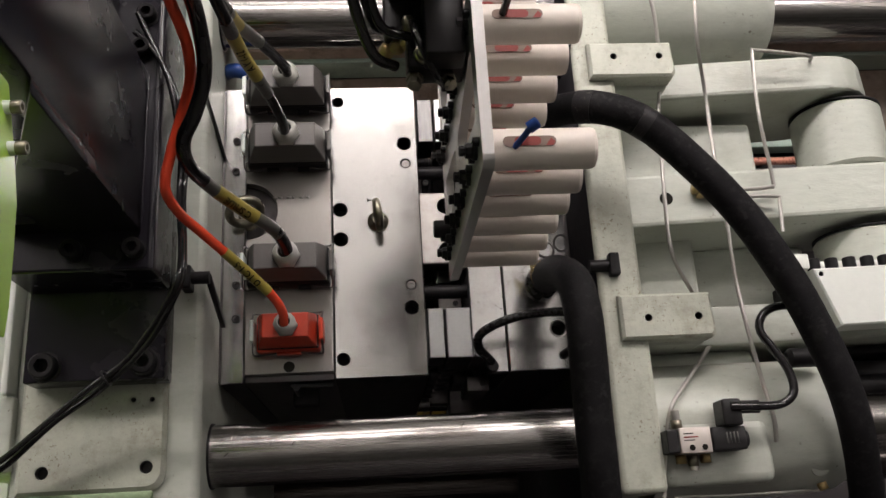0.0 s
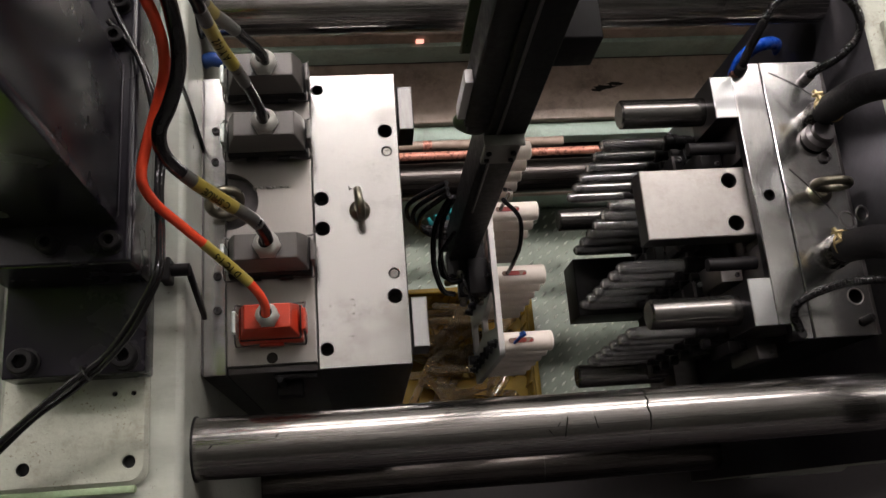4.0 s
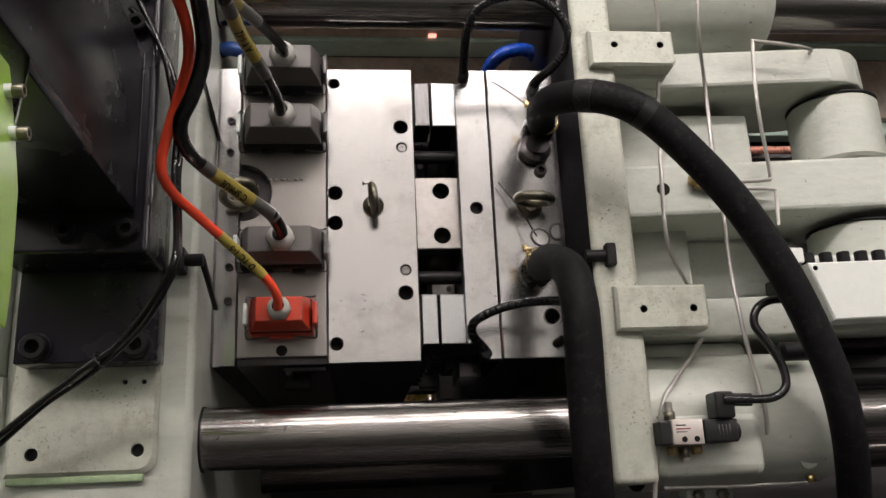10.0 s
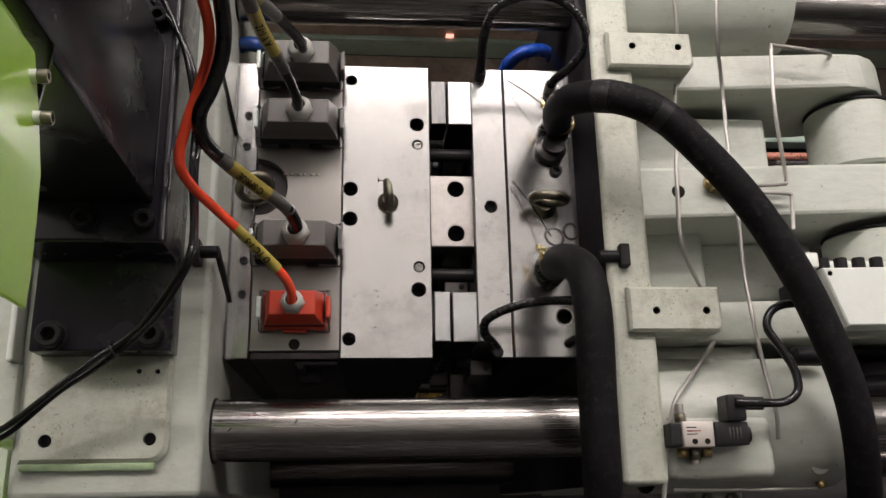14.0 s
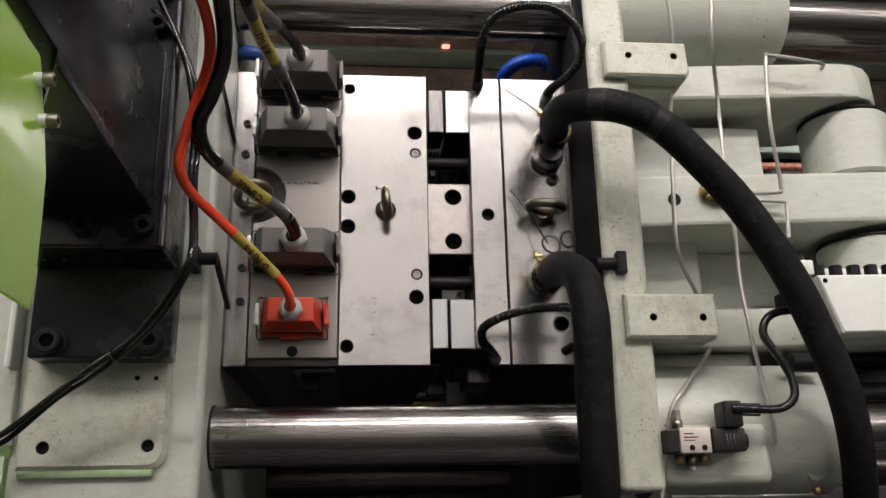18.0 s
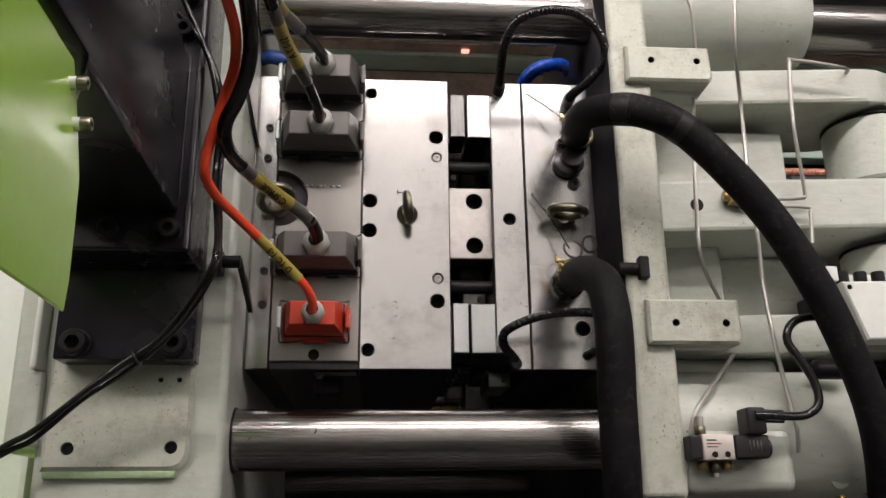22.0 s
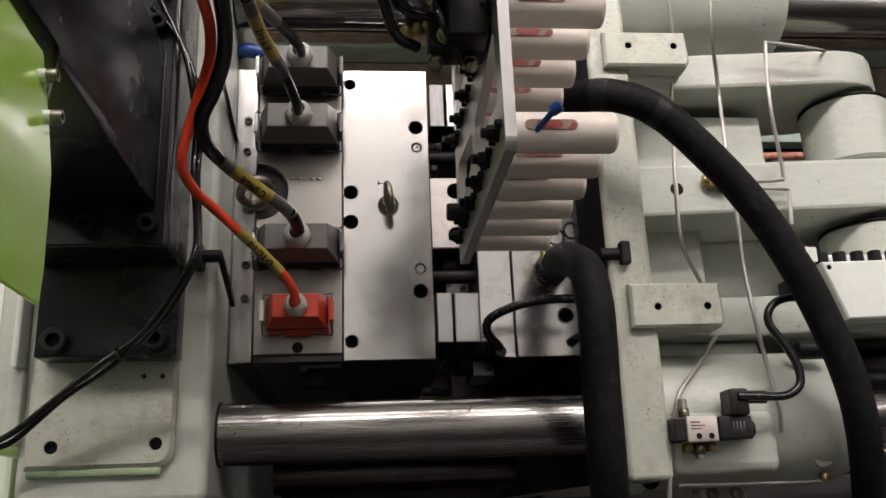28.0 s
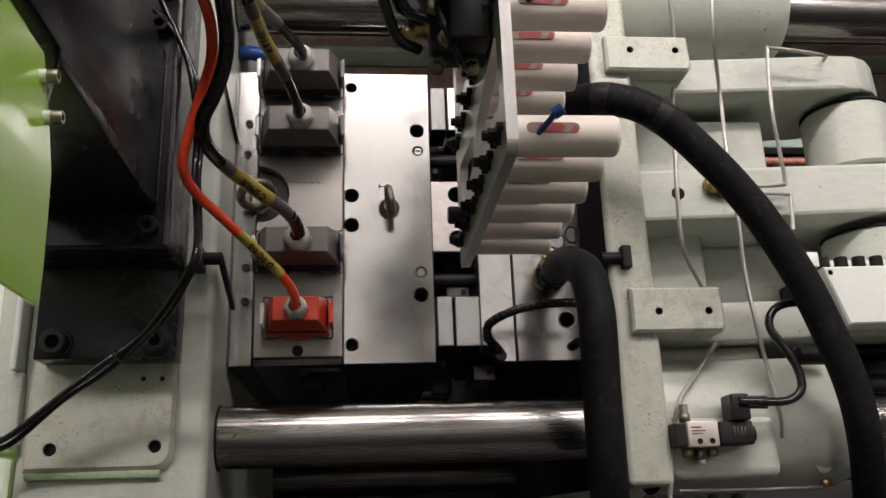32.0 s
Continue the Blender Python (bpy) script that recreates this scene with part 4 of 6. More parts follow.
# ---- connectors on the terminal plate ----
def connector(y, grey):
    """A heavy rectangular connector: base housing, levers, hood and cable gland."""
    if grey:
        hx, hy, top, body, lab = 0.050, 0.0222, 0.041, HOOD, "grey die-cast rectangular connector on the mould top"
    else:
        hx, hy, top, body, lab = 0.037, 0.0205, 0.039, REDHOOD, "red rectangular thermocouple connector on the mould top"
    x, z = -0.1685, 1.611
    c = thing("connector", lab, "connector", (x, y, z), "connectors on the mould")
    part("base_housing", box(x - hx - 0.001, x + hx + 0.001, y - hy - 0.0015, y + hy + 0.0015, z, z + 0.020, 0.003), DARKPLASTIC if grey else REDHOOD, c)
    part("gasket", box(x - hx + 0.001, x + hx - 0.001, y - hy, y + hy, z + 0.0201, z + 0.0225, 0.001), DARKPLASTIC, c)
    zl, zt = z + 0.0227, z + 0.0227 + top
    lo = [(x + sx * (hx - 0.002), y + sy * (hy - 0.001), zl) for sx in (-1, 1) for sy in (-1, 1)]
    mid = [(x + sx * (hx - 0.004), y + sy * (hy - 0.002), zl + top * 0.35) for sx in (-1, 1) for sy in (-1, 1)]
    up = [(x + sx * (hx - (0.0130 if grey else 0.0105)), y + sy * (hy - 0.0062), zt) for sx in (-1, 1) for sy in (-1, 1)]
    part("hood", hull(lo + mid + up, bevel=0.0015), body, c)
    for s in (-1, 1):
        e = x + s * (hx + 0.0035)
        lev = part("lever", box(e - 0.0025, e + 0.0025, y - 0.014, y + 0.012, z + 0.012, z + 0.044, 0.0015), CLEARLEVER if s < 0 else (HOOD if grey else REDHOOD), c, "locking lever")
        for sy in (-1, 1):
            part("wire", tube([(e, y + sy * 0.013, z + 0.034), (e + s * 0.001, y + sy * (hy + 0.004), z + 0.020), (e - s * 0.004, y + sy * (hy + 0.005), z + 0.012), (e - s * 0.026, y + sy * (hy + 0.0035), z + 0.016)], 0.0011, 8, step=0.004), DARKPLATE, lev)
        part("peg", box(e - s * 0.034 - 0.008, e - s * 0.034 + 0.008, y - hy - 0.0055, y - hy - 0.0015, z + 0.008, z + 0.016, 0.001), BLACKSTEEL if grey else REDHOOD, c)
    gx, gy = x + (0.002 if grey else 0.001), y - 0.001
    gs = 0.92 if grey else 0.78
    gl = part("gland_nut", lathe([(0, 0.0180 * gs), (0.009, 0.0180 * gs)], (gx, gy, zt + 0.0002), (0, 0, 1), 6), GLAND, c, "light grey nylon cable gland")
    part("gland_dome", lathe([(0, 0.0165 * gs), (0.003, 0.0165 * gs), (0.0060, 0.0150 * gs), (0.0085, 0.0125 * gs), (0.0095, 0.0100 * gs), (0.008, 0.0090 * gs)], (gx, gy, zt + 0.0094), (-0.08, 0.12, 1), 28, caps=False), GLAND, gl)
    part("bore", lathe([(0, 0.0087 * gs), (0.001, 0.0087 * gs)], (gx, gy, zt + 0.018), (0, 0, 1), 20), INK, gl)
    return zt


connector(0.1775, True)
connector(0.0962, True)
connector(-0.0620, True)
connector(-0.1460, False)


# ---- cables to the connectors ----
def label_text(text, pts, frac, r, size, parent, flip=1):
    """Letters wrapped on a cable, facing up."""
    line = spline(pts, 0.0015)
    fr = frames(line)
    mid = int(frac * (len(line) - 1))

    def place(a, b):
        q = min(max(mid + flip * a / 0.0015, 0), len(fr) - 1.001)
        i = int(q)
        p, t = fr[i][0].lerp(fr[i + 1][0], q - i), fr[i][1].lerp(fr[i + 1][1], q - i).normalized()
        ups = Vector((0.1, -0.5, 0.8))
        ups = (ups - t * ups.dot(t)).normalized()
        side = t.cross(ups)
        w = -flip * b / r
        return p + (ups * math.cos(w) + side * math.sin(w)) * (r + 0.0009)

    lettering(text, size, "lettering", INK, parent, place)


def cable(pts, r, material, label, sleeves=(), text=None, size=0.01):
    c = thing("cable", label, "cable", pts[0], "connector cables")
    part("jacket", tube(pts, r, 18), material, c)
    for nm, a, b, rr, m in sleeves:
        a, b = near(pts, a), near(pts, b)
        run = stretch(pts, a, b)
        part(nm, tube(run, rr, 18), m, c)
    if text:
        label_text(text, run, 0.5, rr, size, c)
    return c


cable([(-0.1668, -0.1508, 1.7), (-0.1665, -0.1412, 1.715), (-0.1744, -0.1285, 1.73), (-0.1904, -0.1137, 1.745), (-0.2134, -0.0954, 1.77), (-0.2394, -0.0759, 1.8), (-0.2583, -0.0625, 1.83), (-0.2646, -0.0484, 1.86), (-0.2579, -0.0184, 1.872), (-0.2452, 0.0148, 1.888), (-0.2325, 0.0358, 1.915), (-0.2265, 0.0455, 1.95), (-0.2266, 0.0526, 1.98), (-0.2292, 0.0572, 2.01), (-0.2271, 0.056, 2.05), (-0.2247, 0.0595, 2.09), (-0.2187, 0.058, 2.14)], 0.0052, ORANGE, "orange thermocouple cable with a yellow marker sleeve", [("marker_sleeve", (-0.1794, -0.1232, 1.735), (-0.2215, -0.0891, 1.777), 0.0058, YELLOW)], "D TC 1-5", 0.0095)
cable([(-0.1636, -0.0642, 1.7), (-0.1653, -0.0596, 1.715), (-0.1739, -0.0534, 1.745), (-0.2018, -0.0428, 1.78), (-0.2323, -0.0305, 1.825), (-0.2438, -0.024, 1.862), (-0.242, -0.0126, 1.89), (-0.2292, 0.0039, 1.908), (-0.219, 0.0273, 1.922), (-0.2135, 0.0429, 1.945), (-0.2127, 0.0559, 1.97), (-0.2121, 0.0617, 2.0), (-0.2112, 0.0611, 2.04), (-0.2098, 0.0627, 2.08), (-0.2059, 0.0623, 2.13)], 0.0073, RUBBER, "thick black heater cable with a yellow marker sleeve", [("shrink_sleeve", (-0.171, -0.0557, 1.738), (-0.2377, -0.0265, 1.83), 0.0074, GREYSLEEVE), ("marker_sleeve", (-0.1919, -0.0464, 1.767), (-0.2278, -0.0323, 1.812), 0.0077, OLIVESLEEVE)], "C SPRUE", 0.0100)
cable([(-0.1665, 0.0914, 1.69), (-0.1669, 0.0916, 1.72), (-0.1733, 0.0961, 1.76), (-0.1817, 0.0987, 1.8), (-0.1929, 0.1018, 1.85), (-0.1982, 0.1009, 1.9), (-0.2026, 0.1026, 1.94), (-0.2081, 0.1047, 1.9897), (-0.2135, 0.1068, 2.0393), (-0.219, 0.1089, 2.089)], 0.0062, RUBBER, "black heater cable with grey and yellow sleeves", [("shrink_sleeve", (-0.176, 0.0967, 1.775), (-0.1999, 0.1017, 1.92), 0.0070, GREYSLEEVE), ("marker_sleeve", (-0.1845, 0.0992, 1.812), (-0.1983, 0.1016, 1.893), 0.0073, YELLOW)], "A Y 1-12", 0.0112)
cable([(-0.1633, 0.1718, 1.69), (-0.1648, 0.1659, 1.72), (-0.1751, 0.1596, 1.76), (-0.1883, 0.1442, 1.82), (-0.1976, 0.1284, 1.87), (-0.2018, 0.1156, 1.92), (-0.2059, 0.1032, 1.9683), (-0.2099, 0.0909, 2.0166), (-0.214, 0.0785, 2.0648)], 0.0062, RUBBER, "black heater cable with grey and yellow sleeves", [("shrink_sleeve", (-0.1846, 0.1503, 1.8), (-0.2, 0.1202, 1.91), 0.0070, GREYSLEEVE), ("marker_sleeve", (-0.1966, 0.1302, 1.865), (-0.2001, 0.1208, 1.9), 0.0073, OLIVESLEEVE)])
w1 = thing("cable", "thin glossy black cable draped over the bracket", "cable", (-0.4378, -0.2931, 1.74), "thin black cables")
part("jacket", tube([(-0.5174, -0.3312, 1.735), (-0.4618, -0.3002, 1.74), (-0.4346, -0.2876, 1.75), (-0.3874, -0.2534, 1.765), (-0.3498, -0.2265, 1.775), (-0.3155, -0.2049, 1.785), (-0.2871, -0.1816, 1.81), (-0.2639, -0.1613, 1.84), (-0.2481, -0.1403, 1.86), (-0.2537, -0.0961, 1.831), (-0.2702, -0.027, 1.775), (-0.2698, 0.026, 1.775), (-0.2634, 0.0401, 1.826), (-0.2714, 0.0812, 1.833), (-0.2844, 0.114, 1.833), (-0.2984, 0.1439, 1.834), (-0.3082, 0.1667, 1.834)], 0.0034, 12), RUBBER, w1)
w2 = thing("cable", "thin glossy black cable draped over the bracket", "cable", (-0.438, -0.3034, 1.74), "thin black cables")
part("jacket", tube([(-0.5196, -0.3386, 1.73), (-0.463, -0.3066, 1.735), (-0.4379, -0.2952, 1.74), (-0.3896, -0.2568, 1.755), (-0.349, -0.232, 1.765), (-0.3124, -0.2089, 1.785), (-0.2831, -0.1867, 1.81), (-0.2598, -0.1623, 1.84), (-0.2472, -0.1366, 1.85), (-0.2531, -0.0935, 1.821), (-0.2658, -0.0263, 1.775), (-0.2643, 0.0187, 1.775), (-0.258, 0.0403, 1.826), (-0.2692, 0.0812, 1.833), (-0.2867, 0.1151, 1.833), (-0.3105, 0.1435, 1.834)], 0.0031, 12), RUBBER, w2)
part("cable_tie", ring((-0.3332, -0.2192, 1.782), (0.85, 0.5, 0.1), 0.008, 0.0012, 20, 6), DARKPLASTIC, w1)
w3 = thing("cable", "thin black sensor wire running down behind the mould plate", "cable", (-0.2557, 0.1013, 1.57), "thin black cables")
part("jacket", tube([(-0.244, 0.0964, 1.8), (-0.2473, 0.1002, 1.76), (-0.2524, 0.1072, 1.68), (-0.2539, 0.102, 1.625), (-0.2537, 0.0975, 1.6), (-0.2557, 0.1013, 1.57)], 0.0026, 10), RUBBER, w3)
bh = thing("blue_hose", "short bright blue air hose behind the mould", "hose", (-0.2423, 0.2517, 1.55))
part("jacket", tube([(-0.2726, 0.2471, 1.55), (-0.2465, 0.2288, 1.6), (-0.2263, 0.2256, 1.6), (-0.2064, 0.2278, 1.585)], 0.010, 14), BLUE, bh)

# ---- moving platen with its toggle lugs (closed position) ----
mp = ride(thing("moving_platen", "pale green cast moving platen with ribs and toggle lugs", "platen", (0.3, 0, 0.75)))
part("face_plate", box(0.1943, 0.2458, -0.358, 0.362, 0.82, 1.715, 0.006, 3), CASTDIRTY, mp, "oil-speckled front plate")
# thin dark sheet over the pale casting paints this face's shade
part("mould_face", box(0.1937, 0.1942, -0.3560, 0.3600, 0.83, 1.710), SHADEDSIDE, mp, "mounting face painted dark for its shade")
part("body", box(0.2463, 0.36, -0.235, 0.235, 0.85, 1.600, 0.006), CAST, mp)
part("hub", box(0.2463, 0.4565, 0.020, 0.1235, 1.48, 1.620, 0.005, 3), CAST, mp)
for s in (1, -1):
    y0, y1 = (0.1405, 0.1885) if s > 0 else (-0.1912, -0.1395)
    yh = 0.1685 if s > 0 else -0.1674
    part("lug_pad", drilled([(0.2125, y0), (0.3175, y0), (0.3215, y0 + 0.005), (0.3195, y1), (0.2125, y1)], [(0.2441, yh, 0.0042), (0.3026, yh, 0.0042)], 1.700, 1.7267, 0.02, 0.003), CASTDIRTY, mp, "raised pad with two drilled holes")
    part("pad_rib", box(0.2463, 0.3195, y0 - 0.002, y1 + 0.002, 1.50, 1.6995, 0.006, 3), CAST, mp)
    part("bar_housing", lathe([(0, 0.079), (0.19, 0.079), (0.222, 0.076), (0.242, 0.066), (0.246, 0.058), (0.246, 0.040)], (0.2463, s * BARS_Y, BARS_TOP), (1, 0, 0), 64, caps=False), CAST, mp)
    part("bar_housing", lathe([(0, 0.075), (0.19, 0.075), (0.19, 0.040)], (0.2463, s * BARS_Y, BARS_LOW), (1, 0, 0), 40, caps=False), CAST, mp)


# toggle ears: long bars reaching back, with rounded ends, turned to fit the camera's view
def ear(y0, y1, x1, ztop, zlow, turn):
    n = 10
    r = (ztop - zlow) / 2
    poly = [(0.250, zlow), (0.250, ztop)] + [(x1 - r + r * math.sin(math.pi * k / n), (ztop + zlow) / 2 + r * math.cos(math.pi * k / n)) for k in range(n + 1)]
    bm = prism(poly, y0, y1, "y", 0.005)
    bmesh.ops.rotate(bm, cent=(0.25, (y0 + y1) / 2, 1.6), matrix=Matrix.Rotation(radians(turn), 3, "Z"), verts=bm.verts)
    return bm


part("toggle_ear", ear(0.1340, 0.1850, 0.640, 1.6694, 1.50, 2.9), CAST, mp)
part("toggle_ear", ear(-0.0395, 0.0290, 0.700, 1.6694, 1.50, 2.2), CAST, mp)
part("toggle_ear", ear(-0.1935, -0.1455, 0.700, 1.6694, 1.50, 1.2), CAST, mp)
part("web", box(0.2463, 0.54, -0.160, -0.030, 1.45, 1.545, 0.008, 3), CAST, mp)
part("web", box(0.2463, 0.40, -0.23, -0.192, 1.45, 1.640, 0.01, 3), CAST, mp)
part("valve_boss", box(0.2463, 0.373, -0.3535, -0.2810, 1.60, 1.7083, 0.012, 4), CAST, mp, "flat raised boss on the bar housing")
for y0, y1 in ((0.050, 0.1420), (-0.1450, -0.0400)):
    part("toggle_link", rod((0.594, y0, 1.597), (0.594, y1, 1.597), 0.0600, seg=64, bevel=0.004), CAST, mp, "pale green link barrel")
    # black disc paints the shaded gap beside the barrel
    part("pin_seat", rod((0.594, y1 + 0.0002, 1.597), (0.594, y1 + 0.0022, 1.597), 0.0604, seg=64), BLACKSTEEL, mp)
# no real bore here: a black disc paints its shade
part("bolt_hole", lathe([(0, 0.0085), (0.0006, 0.0085)], (0.3064, -0.0024, 1.6692), (0, 0, 1), 24), INK, mp)
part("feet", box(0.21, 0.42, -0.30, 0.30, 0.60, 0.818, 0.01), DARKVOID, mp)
part("cross_pipe", rod((0.50, 0.085, 1.46), (0.80, 0.085, 1.46), 0.022), RUSTY, mp)

wc = ride(thing("lubricator_cover", "white painted cover plate with a row of black cap screws", "cover", (0.53, -0.15, 1.66)))
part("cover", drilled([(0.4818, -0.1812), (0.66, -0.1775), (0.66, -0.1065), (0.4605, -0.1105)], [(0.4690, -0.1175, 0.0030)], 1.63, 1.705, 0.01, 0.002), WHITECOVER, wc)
for k in range(8):
    part("cap_screw", socket_screw(bmesh.new(), 0.4675 + 0.0228 * k, -0.1095 + 0.0006 * k, 1.694, 0.0078, 0.013, (0, 1, 0)), BLACKSTEEL, wc)
part("screw_rail", box(0.464, 0.66, -0.1060, -0.0945, 1.60, 1.680, 0.002), WHITECOVER, wc)
part("guard_tab", box(0.4425, 0.4600, -0.1090, -0.0900, 1.690, 1.7005, 0.002), WHITECOVER, wc)
part("bracket", box(0.475, 0.64, -0.172, -0.10, 1.560, 1.5995, 0.003), BLACKSTEEL, wc)
lk = ride(thing("rear_link_block", "black toggle link block with dark bushes", "machine part", (0.52, -0.24, 1.5)))
part("block", box(0.455, 0.70, -0.26, -0.205, 1.45, 1.605, 0.01), BLACKSTEEL, lk)
part("bush", rod((0.4088, -0.2161, 1.700), (0.4503, -0.2164, 1.700), 0.0112, bevel=0.0045), BLACKSTEEL, lk)
part("bush", rod((0.46, -0.24, 1.60), (0.60, -0.24, 1.60), 0.016), BLACKSTEEL, lk)
part("bracket", box(0.5, 0.66, -0.20, -0.19, 1.40, 1.615, 0.004), BLACKSTEEL, lk)

# ---- mould, core half ----
mb = ride(thing("mould_core_half", "ground steel mould half with polished cores", "mould", (0.14, 0, MB)))
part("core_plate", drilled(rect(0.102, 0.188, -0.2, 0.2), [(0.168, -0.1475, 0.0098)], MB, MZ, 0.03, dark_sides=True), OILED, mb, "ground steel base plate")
part("back_plate", box(0.1885, 0.1935, -0.199, 0.199, MB, MZ - 0.001, 0.0008), DARKPLATE, mb, "dark back plate")
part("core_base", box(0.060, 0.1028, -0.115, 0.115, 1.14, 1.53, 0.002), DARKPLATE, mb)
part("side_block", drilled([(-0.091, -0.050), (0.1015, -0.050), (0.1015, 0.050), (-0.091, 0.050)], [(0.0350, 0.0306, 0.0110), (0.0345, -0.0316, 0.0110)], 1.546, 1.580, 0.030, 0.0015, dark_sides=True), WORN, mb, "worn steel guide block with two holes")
part("side_block", box(-0.096, 0.040, -0.065, 0.040, 1.115, 1.19, 0.002), BLACKSTEEL, mb)
part("side_block_foot", box(0.066, 0.1015, -0.062, -0.0502, 1.522, 1.5795, 0.001), WORN, mb)
part("side_block_foot", box(0.080, 0.1015, 0.0502, 0.061, 1.522, 1.5795, 0.001), DARKPLATE, mb)
for y, z in ((0.148, 1.553), (-0.147, 1.553), (0.136, 1.125), (-0.163, 1.125)):
    part("guide_pillar", rod((-0.098, y, z), (0.1015, y, z), 0.0208, seg=36, bevel=0.003), PILLAR, mb, "dull dark steel guide pillar")
for y in (0.085, -0.085):
    part("ejector_rod", rod((-0.01, y, 1.565), (0.1028, y, 1.565), 0.009, seg=24), BLACKSTEEL, mb)
CORE_Z, CORE_PZ = 1.440, 0.046
core = part("core", lathe([(0, 0.0006), (0.0012, 0.0036), (0.004, 0.0062), (0.008, 0.0074), (0.10, 0.0076), (0.108, 0.0077)], (-0.0930, -0.15, CORE_Z), (1, 0, 0), 20), SHINY, mb, "polished steel core pin")
# sleeve added to turn the rear ends of the cores black
sleeve = part("core_sleeve", lathe([(0, 0.0082), (0.002, 0.0090), (0.091, 0.0090)], (0.0152, -0.15, CORE_Z), (1, 0, 0), 16), BLACKSTEEL, mb, "black sleeve added over the rear of the core")
for i in range(4):
    for j in range(6):
        if i or j:
            again("core_sleeve", sleeve, mb, (0, 0.1 * i, -CORE_PZ * j))
for i in range(4):
    for j in range(6):
        if i or j:
            again("core", core, mb, (0, 0.1 * i, -CORE_PZ * j))
ej = part("fitting", lathe([(0, 0.021), (0.012, 0.021), (0.016, 0.015), (0.024, 0.015)], (0.160, 0.078, MZ), (0.1, 0.15, 1), 28), DARKPLATE, mb)
part("recessed_screw", socket_screw(bmesh.new(), 0.1677, 0.0502, MZ + 0.0001, 0.0080, 0.0058), DARKVOID, mb)
part("hole_ring", ring((0.168, -0.1475, MZ), (0, 0, 1), 0.0105, 0.0012, 28, 8), WORN, mb)
part("socket", lathe([(0, 0.006), (0.014, 0.006), (0.016, 0.004)], (0.171, -0.182, MZ), (0.5, 0.25, 1), 18), BLACKSTEEL, mb)

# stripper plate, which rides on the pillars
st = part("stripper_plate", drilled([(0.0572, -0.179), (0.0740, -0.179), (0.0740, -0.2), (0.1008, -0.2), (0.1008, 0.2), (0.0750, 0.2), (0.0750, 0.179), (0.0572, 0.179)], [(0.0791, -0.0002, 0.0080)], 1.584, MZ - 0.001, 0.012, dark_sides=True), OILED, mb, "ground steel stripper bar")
for y0, y1 in ((-0.179, -0.064), (0.0630, 0.179)):
    part("stripper_leg", box(0.0580, 0.1005, y0, y1, 1.512, 1.5838, 0.001), DARKPLATE, st)
part("stripper_lower", box(0.0595, 0.101, -0.2, 0.2, MB, 1.19, 0.001), DARKPLATE, st)
for y in (0.1482, -0.1472):
    part("pillar_block", drilled(rect(0.0255, 0.0566, y - 0.0318, y + 0.0318), [], 1.515, MZ - 0.0005, 0.01, dark_sides=True), MILLED, st, "milled steel pillar block")
    part("pillar_block", box(0.028, 0.0585, y - 0.03, y + 0.03, MB + 0.005, 1.175, 0.0012), DARKPLATE, st)
part("stripper_bridge", box(0.050, 0.0588, -0.118, 0.118, 1.195, 1.505, 0.001), BLACKSTEEL, st)
for i in range(4):
    y = -0.15 + 0.1 * i
    for j in range(6):
        z = CORE_Z - CORE_PZ * j
        if i == 0 and j == 0:
            b = lathe([(0, 0.0105), (0.003, 0.0128), (0.014, 0.0128), (0.0145, 0.0145), (0.020, 0.0145), (0.0205, 0.0118), (0.044, 0.0118)], (0.006, y, z), (1, 0, 0), 18)
            lathe([(0, 0.0078), (0.010, 0.0078), (0.012, 0.006)], (0.022, y - 0.0225, z + 0.010), (-1, 0, 0), 12, b)
            sp0 = part("neck_split", b, BLACKSTEEL, st, "blackened neck-ring split")
            b = bmesh.new()
            socket_screw(b, 0.0275, y - 0.021, z - 0.018, 0.0048, 0.006, (-1, 0, 0))
            sc0 = part("split_screw", b, DARKPLATE, st)
        else:
            again("neck_split", sp0, st, (0, 0.1 * i, -CORE_PZ * j))
            again("split_screw", sc0, st, (0, 0.1 * i, -CORE_PZ * j))
        again("split_screw", sc0, st, (0, 0.1 * i + 0.042, -CORE_PZ * j))
for yc in (0.1, 0.0, -0.1):
    for j in range(6):
        z = CORE_Z - CORE_PZ * j
        step = part("slide_block", prism([(0.0080, yc + 0.021), (0.0080, yc - 0.014), (0.0120, yc - 0.021), (0.0265, yc - 0.021), (0.0265, yc + 0.021)], z - 0.0185, z + 0.0185, "z", 0.001), BLACKSTEEL, st, "blackened slide block")
        part("wear_strip", box(0.0078, 0.0125, yc - 0.006, yc + 0.019, z + 0.0187, z + 0.0205, 0.0004), DARKPLATE, step)
        for dy in (0.014, -0.014):
            part("slide_screw", socket_screw(bmesh.new(), 0.0190, yc + dy, z + 0.0185, 0.0040, 0.004), MILLED, step)
    part("slide_rail", box(0.0268, 0.0300, yc - 0.030, yc + 0.030, 1.19, 1.465, 0.0005), BLACKSTEEL, st)
